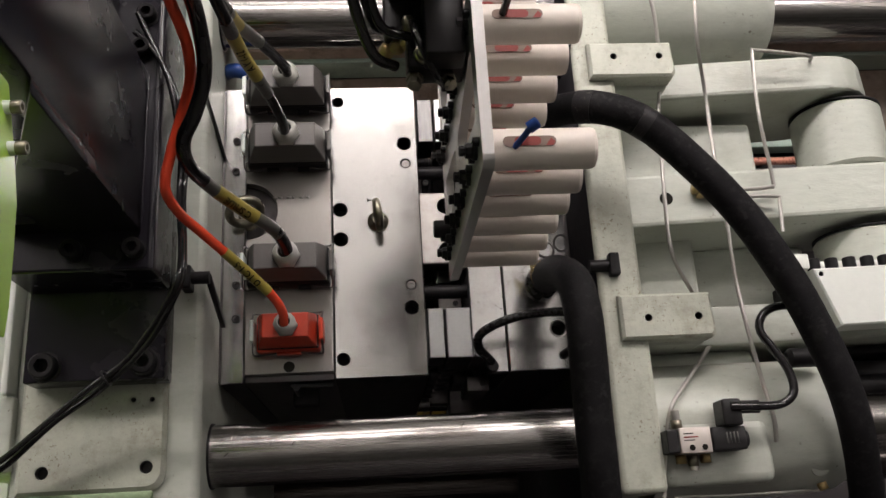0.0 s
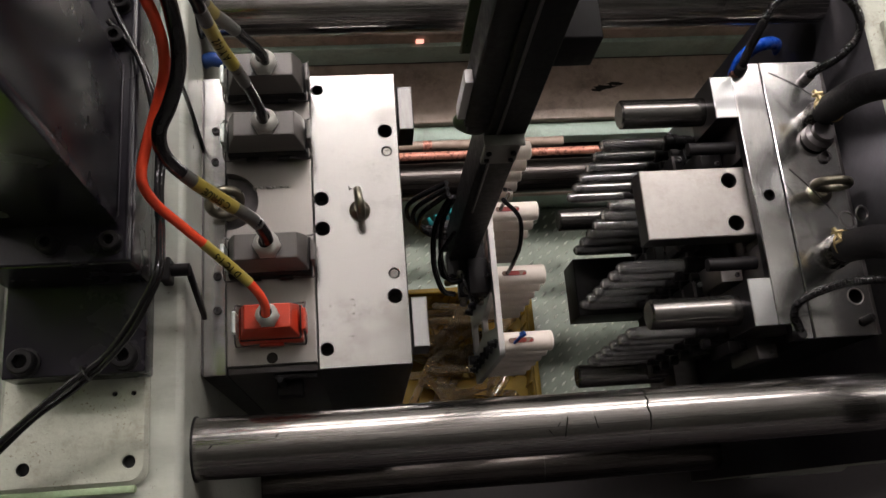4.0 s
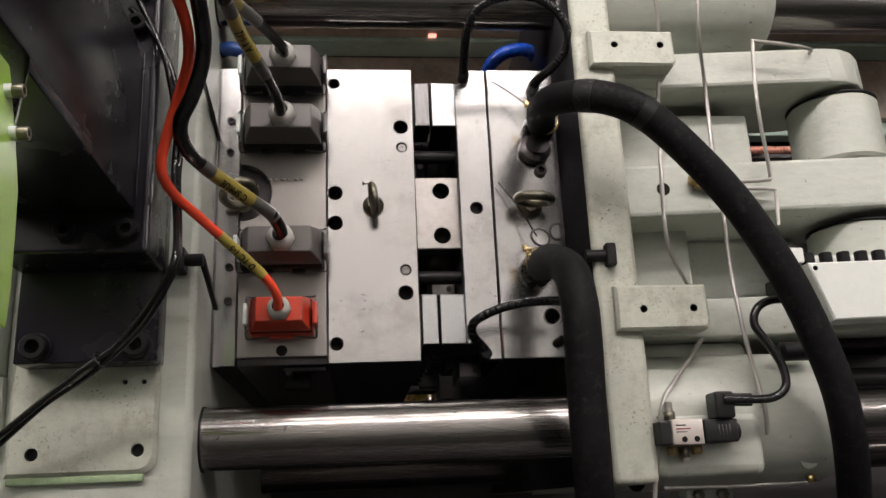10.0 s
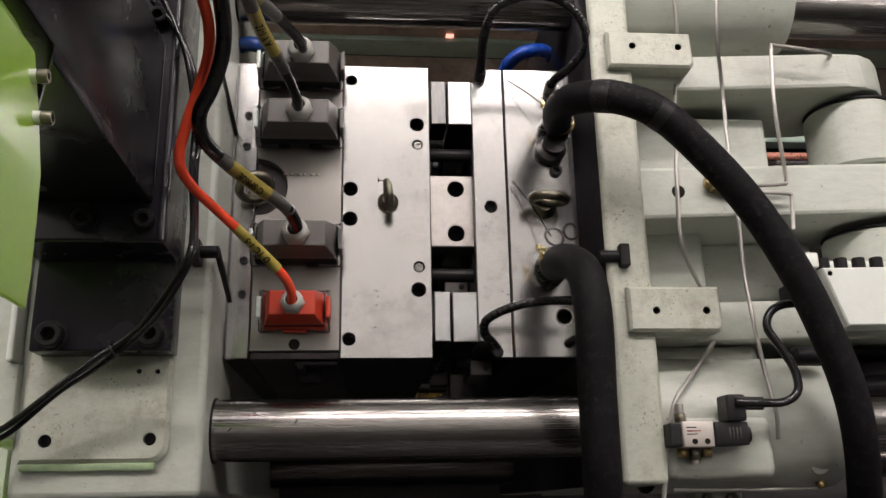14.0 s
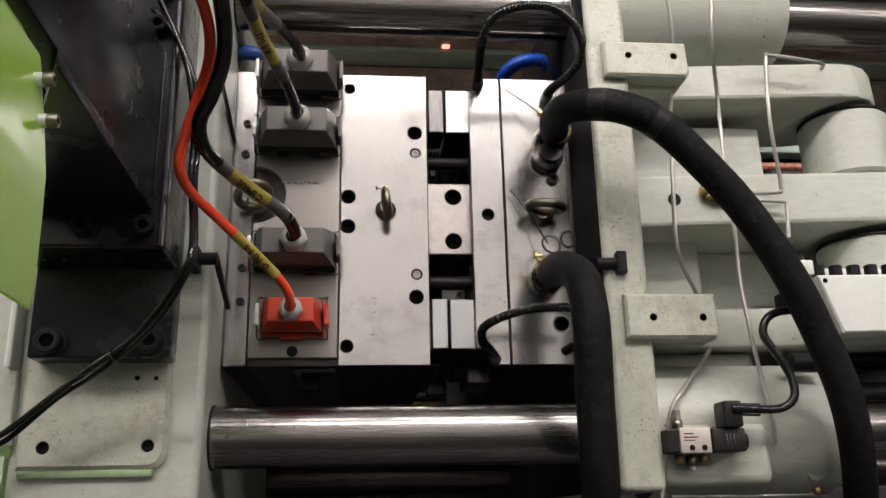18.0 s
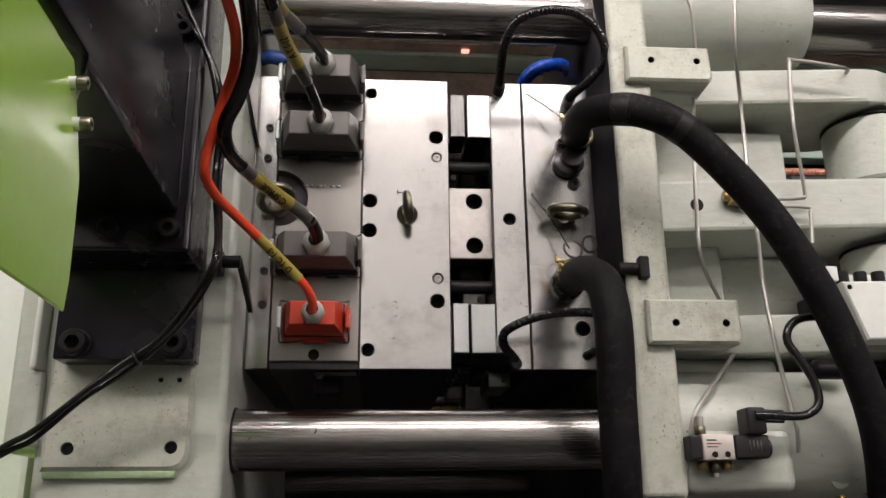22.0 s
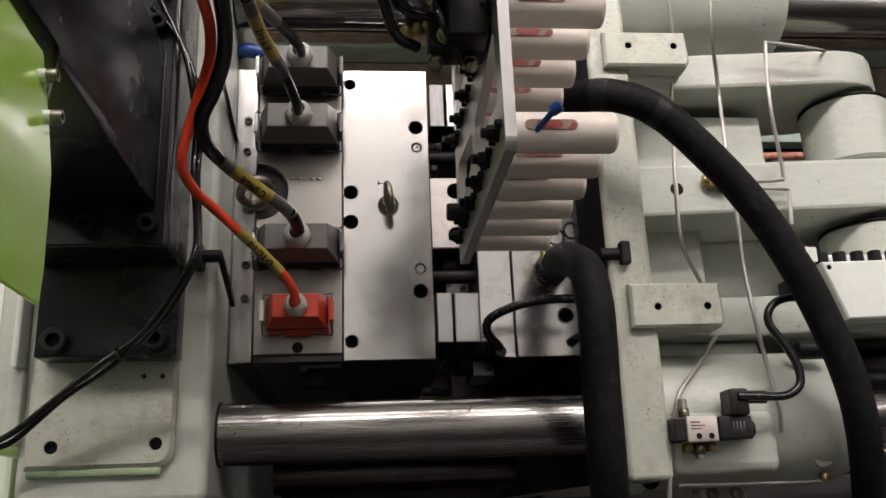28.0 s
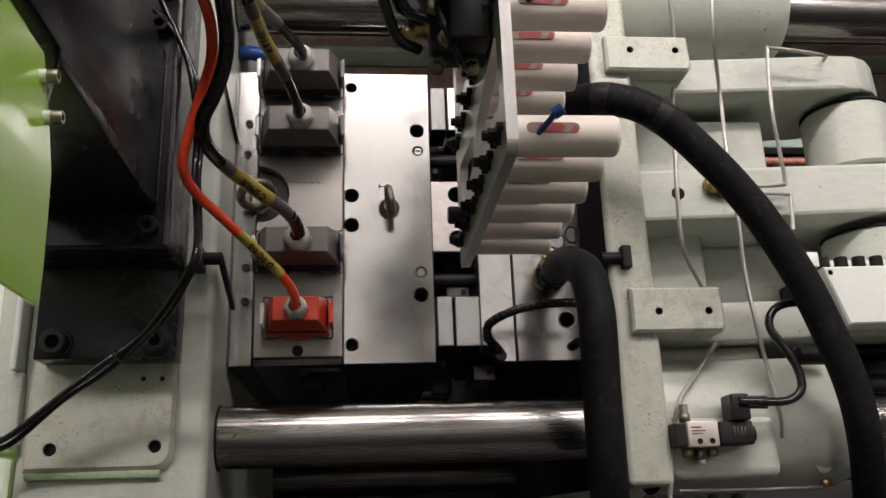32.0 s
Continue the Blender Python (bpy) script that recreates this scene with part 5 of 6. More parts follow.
# dark materials paint the shade on shoes that light hardly reaches
for x0, x1, y0, y1, z0, z1, m in ((0.0225, 0.0535, -0.1010, -0.0665, 1.44, 1.530, WORN), (0.0225, 0.0535, 0.0665, 0.1010, 1.44, 1.530, BLACKSTEEL), (0.0545, 0.0830, -0.2110, -0.1920, 1.44, 1.530, DARKPLATE),
                                  (0.0420, 0.0700, -0.1915, -0.1740, 1.40, 1.470, BLACKSTEEL), (0.0360, 0.0520, -0.1265, -0.0920, 1.36, 1.435, DARKPLATE)):
    shoe = part("guide_shoe", box(x0, x1, y0, y1, z0, z1, 0.001), m, st, "small worn steel guide shoe, some darkened for shade")
    part("shoe_screw", socket_screw(bmesh.new(), x1 - 0.008, y0 + 0.009, z1, 0.0036, 0.003), DARKVOID, shoe)
for y in (0.026, 0.004):
    part("clip_spring", ring((0.0225, y, 1.545), (0.5, 0.2, 1), 0.0085, 0.0009, 20, 6), MILLED, st, "bright wire clip spring")
STRIP_PART = st

ride(eye_bolt((0.149, -0.001, MZ), (0.08, 1, 0.12), "zinc-plated lifting eye screwed into the core plate", 1.2))


# ---- hoses on the core half ----
DARKSHINE = mat("oily_dark_fitting", (0.085, 0.08, 0.075), 0.25, 1.0, vary=0.25, scale=60, bump=0.15)


def hose(pts, r, label, clip):
    hs = ride(thing("foam_hose", label, "hose", pts[0], "foam hoses"))
    part("sleeve", tube(pts, r, 24, step=0.008), FOAM, hs)
    for f0, f1 in ((0.20, 0.208), (0.28, 0.284)) if r < 0.02 else ():
        part("tape_edge", tube(stretch(pts, f0, f1 + 0.012), r + 0.0006, 24, step=0.004), WORNFOAM, hs, "scuffed edge of black tape")
    x, y, z = pts[0]
    part("elbow", lathe([(0, 0.0215), (0.016, 0.0215), (0.020, 0.0195), (0.036, 0.0195)], (x, y, MZ), (0.0, 0.1, 1), 24), DARKSHINE, hs)
    part("hose_clamp", ring((x, y, MZ + 0.036), (0.1, 0.1, 1), 0.0200, 0.0020, 28, 8), BRASS, hs, "tarnished brass clamp")
    cx, cy, cz = x - 0.019, y + 0.010, MZ + 0.050
    part("clamp_screw", rod((cx - 0.006, cy + 0.010, cz), (cx + 0.004, cy - 0.012, cz + 0.003), 0.0030, seg=12), GOLD, hs, "yellow passivated clamp screw")
    part("clamp_ear", hull([(cx - 0.007 + i * 0.010, cy + 0.003 + j * 0.003, cz - 0.006 + k * 0.011 + i * 0.002) for i in (0, 1) for j in (0, 1) for k in (0, 1)], bevel=0.0006), GOLD, hs)
    part("clamp_ear", hull([(cx - 0.005 + i * 0.011, cy - 0.010 + j * 0.003, cz - 0.005 + k * 0.010 - i * 0.002) for i in (0, 1) for j in (0, 1) for k in (0, 1)], bevel=0.0006), GOLD, hs)
    part("clip_wire", ring((cx + 0.001, cy - 0.004, cz + 0.004), (0.5, 0.3, 1), 0.0068, 0.0010, 22, 6), GOLD, hs)
    part("tail_wire", tube(clip, 0.0009, 6, step=0.006), BLACKSTEEL, hs)
    return hs


hose([(0.1678, 0.1078, 1.625), (0.1524, 0.0917, 1.7), (0.1558, 0.0769, 1.76), (0.1938, 0.0601, 1.8), (0.2439, 0.0398, 1.8), (0.3012, -0.0105, 1.79), (0.3507, -0.0678, 1.78), (0.3924, -0.1362, 1.77), (0.4212, -0.1976, 1.76), (0.4442, -0.2613, 1.75), (0.4597, -0.3194, 1.73), (0.4827, -0.3868, 1.68), (0.5188, -0.4532, 1.6)], 0.0185, "thick black foam-covered water hose arching over the platen", [(0.1061, 0.177, 1.612), (0.1305, 0.1516, 1.625), (0.1508, 0.1299, 1.632)])
h2 = hose([(0.1525, -0.0876, 1.63), (0.1501, -0.1022, 1.7), (0.1565, -0.1285, 1.75), (0.1583, -0.169, 1.77), (0.1587, -0.2123, 1.77), (0.16, -0.2642, 1.76), (0.1623, -0.3275, 1.75), (0.1692, -0.3845, 1.72), (0.1824, -0.4456, 1.66)], 0.0205, "thick black foam-covered water hose hanging over the tie bar", [(0.1071, 0.0307, 1.612), (0.1296, -0.0069, 1.622), (0.1483, -0.0515, 1.635)])
part("wire_ring", ring((0.1487, -0.0579, 1.652), (0.2, 0.2, 1), 0.012, 0.0015, 26, 6), DARKPLATE, h2)
part("wire_ring", ring((0.1706, -0.0501, 1.65), (0.3, -0.2, 1), 0.010, 0.0015, 26, 6), DARKPLATE, h2)
BENDS = []       # pieces that give way when the stripper plate travels, with their share of it


def conduit(pts, r, parent, pieces=26):
    """A corrugated conduit in short stiff pieces, from the stripper's end."""
    line = spline(pts, 0.0013)
    n = len(line) - 1
    for k in range(pieces):
        a, b = round(n * k / pieces), min(round(n * (k + 1) / pieces) + 4, n)
        BENDS.append((part("conduit_piece", tube(line[a:b + 1], r, 12, 0.0006, 0.0056), RUBBER, parent), 1 - (k + 0.5) / pieces))


c1 = ride(thing("corrugated_cable", "black corrugated conduit curling over the core plate", "cable", (0.079, -0.194, MZ), "corrugated conduits"))
conduit([(0.0811, -0.1915, 1.605), (0.0713, -0.1839, 1.62), (0.0604, -0.1763, 1.635), (0.0597, -0.1637, 1.65), (0.0781, -0.1542, 1.665), (0.1097, -0.1478, 1.68), (0.1482, -0.1476, 1.69), (0.1815, -0.1508, 1.69)], 0.0052, c1)
BENDS.append((part("end_cap", lathe([(0, 0.0075), (0.012, 0.0075), (0.014, 0.006)], (0.079, -0.194, MZ - 0.001), (0, 0, 1), 18), DARKPLASTIC, c1), 1.0))
c2 = ride(thing("corrugated_cable", "black corrugated conduit looping behind the core plate", "cable", (0.07, 0.186, MZ), "corrugated conduits"))
conduit([(0.07, 0.187, 1.605), (0.0676, 0.1951, 1.64), (0.0656, 0.2036, 1.69), (0.077, 0.2212, 1.72), (0.112, 0.2318, 1.73), (0.1518, 0.2293, 1.73), (0.1816, 0.2101, 1.72), (0.1934, 0.1858, 1.7), (0.1801, 0.1693, 1.67), (0.1664, 0.1691, 1.63), (0.1658, 0.1723, 1.605)], 0.0056, c2)
BENDS.append((part("end_cap", lathe([(0, 0.008), (0.014, 0.008), (0.016, 0.006)], (0.07, 0.186, MZ - 0.001), (0, 0.1, 1), 18), BLACKSTEEL, c2), 1.0))
part("end_cap", lathe([(0, 0.008), (0.014, 0.008), (0.016, 0.006)], (0.166, 0.172, MZ - 0.001), (0, 0, 1), 18), DARKPLATE, c2)
b2 = ride(thing("blue_hose", "bright blue air hose looped behind the core half", "hose", (0.1174, 0.2559, 1.5)))
part("jacket", tube([(0.1227, 0.217, 1.45), (0.123, 0.2324, 1.47), (0.1223, 0.2477, 1.49), (0.1285, 0.2601, 1.51), (0.1505, 0.2729, 1.52), (0.183, 0.282, 1.51), (0.2063, 0.2808, 1.48)], 0.0100, 16), BLUEBRIGHT, b2)
part("clip", ring((0.123, 0.2354, 1.474), (0.0, 0.6, 1), 0.0122, 0.0022, 20, 8), STEEL, b2)
sw = ride(thing("limit_switch", "dark limit switch block behind the core half", "switch", (0.1465, 0.2345, 1.45)))
part("body", box(0.104, 0.13, 0.2005, 0.225, 1.47, 1.535, 0.003), BLACKSTEEL, sw)
part("lever", box(0.085, 0.115, 0.21, 0.217, 1.5355, 1.548, 0.001), COPPERPINK, sw)

# ---- steel oil lines ----
for pts in ([(0.2946, 0.2827, 1.72), (0.3059, 0.2505, 1.72), (0.3120, 0.196, 1.705), (0.3130, 0.150, 1.690), (0.3100, 0.130, 1.685), (0.3008, 0.0932, 1.7), (0.2923, -0.0134, 1.702), (0.2922, -0.0841, 1.7), (0.3231, -0.1292, 1.67)], [(0.3397, -0.1866, 1.66), (0.2882, -0.2364, 1.7), (0.2588, -0.2701, 1.715), (0.2472, -0.3208, 1.71), (0.2406, -0.3614, 1.71), (0.2368, -0.3858, 1.71), (0.2332, -0.4205, 1.71)], [(0.3626, 0.3006, 1.735), (0.3557, 0.2406, 1.738), (0.3554, 0.1836, 1.725), (0.3704, 0.1315, 1.69), (0.3682, 0.0222, 1.69), (0.3703, -0.0481, 1.69), (0.3693, -0.1168, 1.69), (0.369, -0.2013, 1.705), (0.3713, -0.2622, 1.716), (0.3747, -0.2864, 1.716), (0.3749, -0.3108, 1.712)], [(0.5314, 0.1895, 1.672), (0.5115, 0.1811, 1.7), (0.4455, 0.1897, 1.7), (0.4378, 0.1829, 1.7), (0.4315, 0.0959, 1.7), (0.4416, 0.0136, 1.685), (0.4358, 0.0038, 1.685), (0.3992, 0.0011, 1.685)], [(0.4023, -0.0079, 1.685), (0.442, -0.0091, 1.685), (0.4451, -0.0161, 1.685), (0.4418, -0.0567, 1.685)]):
    tt = ride(thing("oil_line", "thin bent steel lubrication line on the moving platen", "pipe", pts[0], "lubrication lines"))
    part("pipe", tube(pts, 0.0026, 10, step=0.004), TUBING, tt)
ft = ride(thing("line_fitting", "brass elbow fitting of the lubrication lines", "fitting", (0.3471, 0.0059, 1.668)))
part("nut", lathe([(0, 0.007), (0.008, 0.007)], (0.3384, 0.0063, 1.678), (1, 0, 0), 6), BRASS, ft)
part("body", box(0.3445, 0.366, -0.004, 0.010, 1.669, 1.684, 0.002), BRASS, ft)
part("tail", rod((0.3682, 0.005, 1.678), (0.3871, 0.0009, 1.678), 0.004, seg=12), TUBING, ft)
part("side_nut", lathe([(0, 0.006), (0.008, 0.006)], (0.3623, -0.0009, 1.676), (0, -1, 0), 6), ZINC, ft)
part("foot_flange", box(0.326, 0.386, -0.3800, -0.3640, 1.545, 1.575, 0.003), CAST, mp, "small cast flange below the bar housing")
for x in (0.340, 0.371):
    part("flange_bolt", lathe([(0, 0.0075), (0.006, 0.0075), (0.007, 0.006)], (x, -0.3725, 1.5752), (0, 0, 1), 6), ZINC, mp)
bl = ride(thing("boss_nipple", "pale green cast boss with brass grease nipple", "fitting", (0.4371, -0.3328, 1.66)))
part("boss", lathe([(0, 0.016), (0.030, 0.014), (0.034, 0.012)], (0.4318, -0.3229, 1.655), (0.1, -0.5, 1), 22), CAST, bl)
part("nipple", lathe([(0, 0.006), (0.008, 0.006)], (0.4397, -0.3558, 1.668), (0.2, -1, 0.2), 6), BRASS, bl)
part("line", tube([(0.2573, -0.3631, 1.69), (0.3378, -0.3643, 1.685), (0.4379, -0.3639, 1.668)], 0.002, 8), TUBING, bl)

# ---- solenoid valve ----
vz = 1.7085
va = ride(thing("solenoid_valve", "small silver and black solenoid valve with brass fittings", "valve", (0.2795, -0.305, vz)))
part("body", box(0.258, 0.293, -0.3195, -0.292, vz, vz + 0.026, 0.0015), LABELW, va)
part("end_cap", box(0.2445, 0.2578, -0.3185, -0.293, vz, vz + 0.025, 0.002), DARKPLASTIC, va)
part("coil", box(0.2932, 0.3315, -0.318, -0.293, vz, vz + 0.028, 0.002), DARKPLASTIC, va)
part("coil_plug", box(0.3065, 0.328, -0.2928, -0.264, vz + 0.006, vz + 0.036, 0.003), DARKPLASTIC, va)
part("plug_nose", rod((0.3282, -0.273, vz + 0.026), (0.3500, -0.2738, vz + 0.028), 0.0072, seg=18), DARKPLASTIC, va)
part("knob", rod((0.3317, -0.306, vz + 0.014), (0.3365, -0.306, vz + 0.014), 0.009, seg=14), DARKPLASTIC, va)
for x in (0.2705, 0.2845):
    part("port", lathe([(0, 0.0032), (0.0005, 0.0032)], (x, -0.3135, vz + 0.026), (0, 0, 1), 16), INK, va)
part("top_fitting", lathe([(0, 0.0065), (0.009, 0.0065)], (0.2615, -0.2915, vz + 0.012), (0, 1, 0), 6), ZINC, va)
part("top_nipple", rod((0.2615, -0.2823, vz + 0.012), (0.2615, -0.272, vz + 0.012), 0.0045, seg=12), TUBING, va)
for x, l, m in ((0.262, 0.009, BRASS), (0.275, 0.012, ZINC), (0.289, 0.009, BRASS)):
    part("low_fitting", lathe([(0, 0.0062), (l, 0.0062)], (x, -0.32, vz + 0.010), (0, -1, 0), 6), m, va)
part("silencer", rod((0.275, -0.3322, vz + 0.010), (0.275, -0.3365, vz + 0.010), 0.0045, seg=12), TUBING, va)
for k, (w, y) in enumerate(((0.011, -0.2985), (0.016, -0.3022), (0.012, -0.3055))):
    part("label_bar", box(0.2625, 0.2625 + w, y - 0.0006, y + 0.0006, vz + 0.026, vz + 0.0263), INK if k == 0 else (REDINSERT if k == 1 else HOOD), va)
for k in range(4):
    part("label_bar", box(0.309 + 0.004 * k, 0.3105 + 0.004 * k, -0.311, -0.299, vz + 0.028, vz + 0.0283), GREYSLEEVE, va)
vc = ride(thing("valve_cable", "black cable curling from the solenoid valve", "cable", (0.3148, -0.2734, 1.74)))
part("jacket", tube([(0.315, -0.2732, 1.745), (0.3471, -0.2743, 1.745), (0.375, -0.2725, 1.74), (0.3909, -0.2605, 1.74), (0.3895, -0.2363, 1.74), (0.375, -0.2092, 1.74), (0.3647, -0.1901, 1.74), (0.3704, -0.173, 1.74), (0.3862, -0.1641, 1.74), (0.4111, -0.1622, 1.74)], 0.0048, 14), RUBBER, vc)

# ---- robot gripper: plate, cups and arm (plate face at x = 0, top row at z = 0 of its own space) ----
gr = thing("robot_gripper", "aluminium take-out plate with white cups on a black robot arm", "robot gripper", (0, 0, 2.10))
ROWS, COLS, GPZ = 6, 4, 0.046
GZ = 2.10
PT = 0.008
# plate: ladder of column strips joined at top, middle and foot, so that the windows between stay open
ztop, zlow = GZ + 0.026, GZ - 5 * GPZ - 0.026


def rounded(corners, r):
    """An outline with its corners rounded."""
    pts, n = [], len(corners)
    for i in range(n):
        p, q, w = Vector(corners[i - 1]), Vector(corners[i]), Vector(corners[(i + 1) % n])
        u, v = (p - q).normalized(), (w - q).normalized()
        half = math.acos(max(-1, min(1, u.dot(v)))) / 2
        back = min(r / math.tan(half), (p - q).length * 0.42, (w - q).length * 0.42)
        for k in range(7):
            f = k / 6
            pts.append(tuple((q + u * back) * (1 - f) ** 2 + q * 2 * f * (1 - f) + (q + v * back) * f ** 2))
    return pts


pl = bmesh.new()
rims = []
outer = []
for cy, cz, a0 in ((0.172 - 0.008, ztop - 0.008, 0), (-0.172 + 0.008, ztop - 0.008, 90), (-0.172 + 0.008, zlow + 0.008, 180), (0.172 - 0.008, zlow + 0.008, 270)):
    for k in range(5):
        a = radians(a0 + 22.5 * k)
        outer.append((cy + 0.008 * math.cos(a), cz + 0.008 * math.sin(a)))
loops = [outer]
for yc in (-0.1, 0.0, 0.1):
    loops.append(rounded([(yc - 0.029, GZ + 0.006), (yc + 0.029, GZ + 0.006), (yc + 0.012, GZ - 0.112), (yc - 0.012, GZ - 0.112)], 0.010))
    loops.append(rounded([(yc - 0.026, zlow + 0.022), (yc + 0.026, zlow + 0.022), (yc + 0.012, GZ - 0.130), (yc - 0.012, GZ - 0.130)], 0.009))
for x in (0.0, -PT):
    es, row = [], []
    for lp in loops:
        vs = [pl.verts.new((x, y, z)) for y, z in lp]
        row.append(vs)
        es += [pl.edges.new((vs[k], vs[(k + 1) % len(vs)])) for k in range(len(vs))]
    rims.append(row)
    bmesh.ops.triangle_fill(pl, use_beauty=True, edges=es)
for one, two in zip(*rims):
    for k in range(len(one)):
        pl.faces.new((one[k], one[(k + 1) % len(one)], two[(k + 1) % len(one)], two[k]))
part("plate", pl, ALU, gr, "anodised aluminium plate with rounded windows")
# a cup: open white sleeve with a slot
CR, CL = 0.0145, 0.0745
cupm = lathe([(0.0003, CR - 0.002), (0.0003, CR), (CL - 0.003, CR), (CL - 0.0008, CR - 0.0008), (CL, CR - 0.003), (CL, 0.0117), (0.030, 0.0110), (0.012, 0.0090), (0.006, 0.004)], (0, -0.15, GZ), (1, 0, 0), 36, caps=False)
cup = part("cup", cupm, CUP, gr, "white plastic cup")
scr = lathe([(0, 0.0072), (0.003, 0.0072), (0.0036, 0.0058), (0.008, 0.0058), (0.0085, 0.004), (0.012, 0.004), (0.0125, 0.003)], (-PT - 0.0002, -0.15, GZ), (-1, 0, 0), 8)
small = bmesh.new()
socket_screw(small, -PT - 0.0002, -0.15, GZ + 0.0142, 0.0033, 0.0045, (-1, 0, 0))
tiny = part("mount_screw", small, BLACKSTEEL, gr)
screw = part("cup_nut", scr, BLACKSTEEL, gr)
def pill(x0, x1, y, r, z0, z1):
    pts = [(x1 - r + r * math.cos(radians(a)), y + r * math.sin(radians(a))) for a in range(-90, 91, 30)] + [(x0 + r + r * math.cos(radians(a)), y + r * math.sin(radians(a))) for a in range(90, 271, 30)]
    return prism(pts, z0, z1, "z")


def tip(bm):
    """Turns a slot a little round its cup, towards the front."""
    bmesh.ops.rotate(bm, cent=(0, -0.15, GZ), matrix=Matrix.Rotation(radians(1), 3, "X"), verts=bm.verts)
    return bm


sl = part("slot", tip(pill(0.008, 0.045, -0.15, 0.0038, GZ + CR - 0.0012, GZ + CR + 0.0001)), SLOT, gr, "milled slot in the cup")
rp = pill(0.016, 0.0345, -0.15, 0.0032, GZ + CR - 0.0002, GZ + CR + 0.0004)
prism([(0.0375, -0.1532), (0.0428, -0.1532), (0.0440, -0.1505), (0.0415, -0.1480)], GZ + CR - 0.0002, GZ + CR + 0.0004, "z", bm=rp)
si = part("slot_insert", tip(rp), REDINSERT, gr, "red insert in the cup's slot")
for i in range(COLS):
    for j in range(ROWS):
        for up in (0, 1):
            if i or j or up:
                again("mount_screw", tiny, gr, (0, 0.1 * i, -GPZ * j - 0.0284 * up))
        if i or j:
            again("cup", cup, gr, (0, 0.1 * i, -GPZ * j))
            again("cup_nut", screw, gr, (0, 0.1 * i, -GPZ * j))
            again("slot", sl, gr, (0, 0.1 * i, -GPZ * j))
            again("slot_insert", si, gr, (0, 0.1 * i, -GPZ * j))
# blue plug in the front cup, black air hose into the next
part("blue_plug", tube([(0.016, -0.154, GZ + CR - 0.002), (0.022, -0.149, GZ + CR + 0.006), (0.027, -0.144, GZ + CR + 0.012)], 0.0022, 12, step=0.003), BLUE, gr, "blue plastic plug")
part("plug_head", lathe([(0, 0.0042), (0.007, 0.0042), (0.008, 0.003)], (0.0245, -0.1455, GZ + CR + 0.010), (0.8, 0.4, 0.4), 14), BLUE, gr)
part("air_hose", tube([(0.016, -0.050, GZ + CR - 0.004), (0.018, -0.048, GZ + 0.05), (0.022, -0.035, GZ + 0.10), (0.016, -0.012, GZ + 0.15), (-0.01, 0.005, GZ + 0.18)], 0.0030, 10), RUBBER, gr)
part("air_hose", tube([(0.016, 0.050, GZ + CR - 0.004), (0.017, 0.05, GZ + 0.05), (0.016, 0.045, GZ + 0.10), (0.0, 0.03, GZ + 0.15)], 0.0030, 10), RUBBER, gr)
# black arm carrying the plate
part("mount", box(-0.052, -PT - 0.0005, -0.072, 0.055, GZ - 0.048, GZ - 0.0205, 0.003), BLACKSTEEL, gr)
for k, (x, y, z, r, l, d, m) in enumerate(((-0.040, -0.062, -0.022, 0.0062, 0.016, (0.1, -0.3, 1), ZINC), (-0.046, -0.072, -0.034, 0.0055, 0.012, (-0.1, -1, 0.4), ZINC), (-0.020, -0.050, -0.022, 0.0058, 0.018, (0.2, -0.2, 1), BRASS),
                                           (-0.022, -0.0725, -0.034, 0.0055, 0.012, (0.2, -1, 0.5), ZINC), (-0.030, -0.030, -0.022, 0.0070, 0.020, (0, 0, 1), BLACKSTEEL), (-0.048, -0.040, -0.022, 0.0050, 0.014, (-0.2, 0, 1), ZINC))):
    part("fitting", lathe([(0, r * 1.2), (l * 0.45, r * 1.2), (l * 0.5, r), (l, r), (l + 0.001, r * 0.7)], (x, y, GZ + z), d, 6 if k % 2 else 14), m, gr)
part("air_hose", tube([(-0.060, -0.066, GZ - 0.030), (-0.078, -0.064, GZ - 0.012), (-0.092, -0.035, GZ + 0.03), (-0.092, 0.0, GZ + 0.09), (-0.075, 0.02, GZ + 0.16)], 0.0042, 12), RUBBER, gr)
part("air_hose", tube([(-0.050, -0.050, GZ - 0.015), (-0.072, -0.048, GZ + 0.0), (-0.082, -0.022, GZ + 0.04), (-0.082, 0.005, GZ + 0.10), (-0.070, 0.02, GZ + 0.16)], 0.0036, 12), RUBBER, gr)
part("air_hose", tube([(-0.022, -0.078, GZ - 0.040), (-0.030, -0.082, GZ - 0.02), (-0.045, -0.06, GZ + 0.0), (-0.048, -0.042, GZ - 0.008)], 0.0026, 10), RUBBER, gr)
part("arm_beam", box(-0.064, -0.025, -0.017, 0.035, GZ - 0.02, GZ + 1.35, 0.002), ARMBLACK, gr, "black vertical arm beam")
part("beam_edge", box(-0.056, -0.053, -0.0195, -0.0172, GZ + 0.20, GZ + 1.35, 0.0005), DARKPLATE, gr)
part("arm_rail", box(-0.089, -0.0645, -0.013, 0.025, GZ + 0.44, GZ + 1.35, 0.002), ARMBLACK, gr, "black guide rail on the arm")
part("rail_end", box(-0.084, -0.0645, -0.009, 0.021, GZ + 0.415, GZ + 0.4395, 0.002), DARKPLASTIC, gr)
part("rail_strip", box(-0.0975, -0.0895, -0.011, 0.003, GZ + 0.455, GZ + 0.530, 0.001), ALU, gr, "bright bracket strip")
# cover's green is darkened in the colour, as it hangs in shade
part("side_cover", box(-0.092, -0.0785, 0.050, 0.054, GZ + 0.474, GZ + 1.35, 0.001), OLIVE, gr, "green side cover painted dark for its shade")
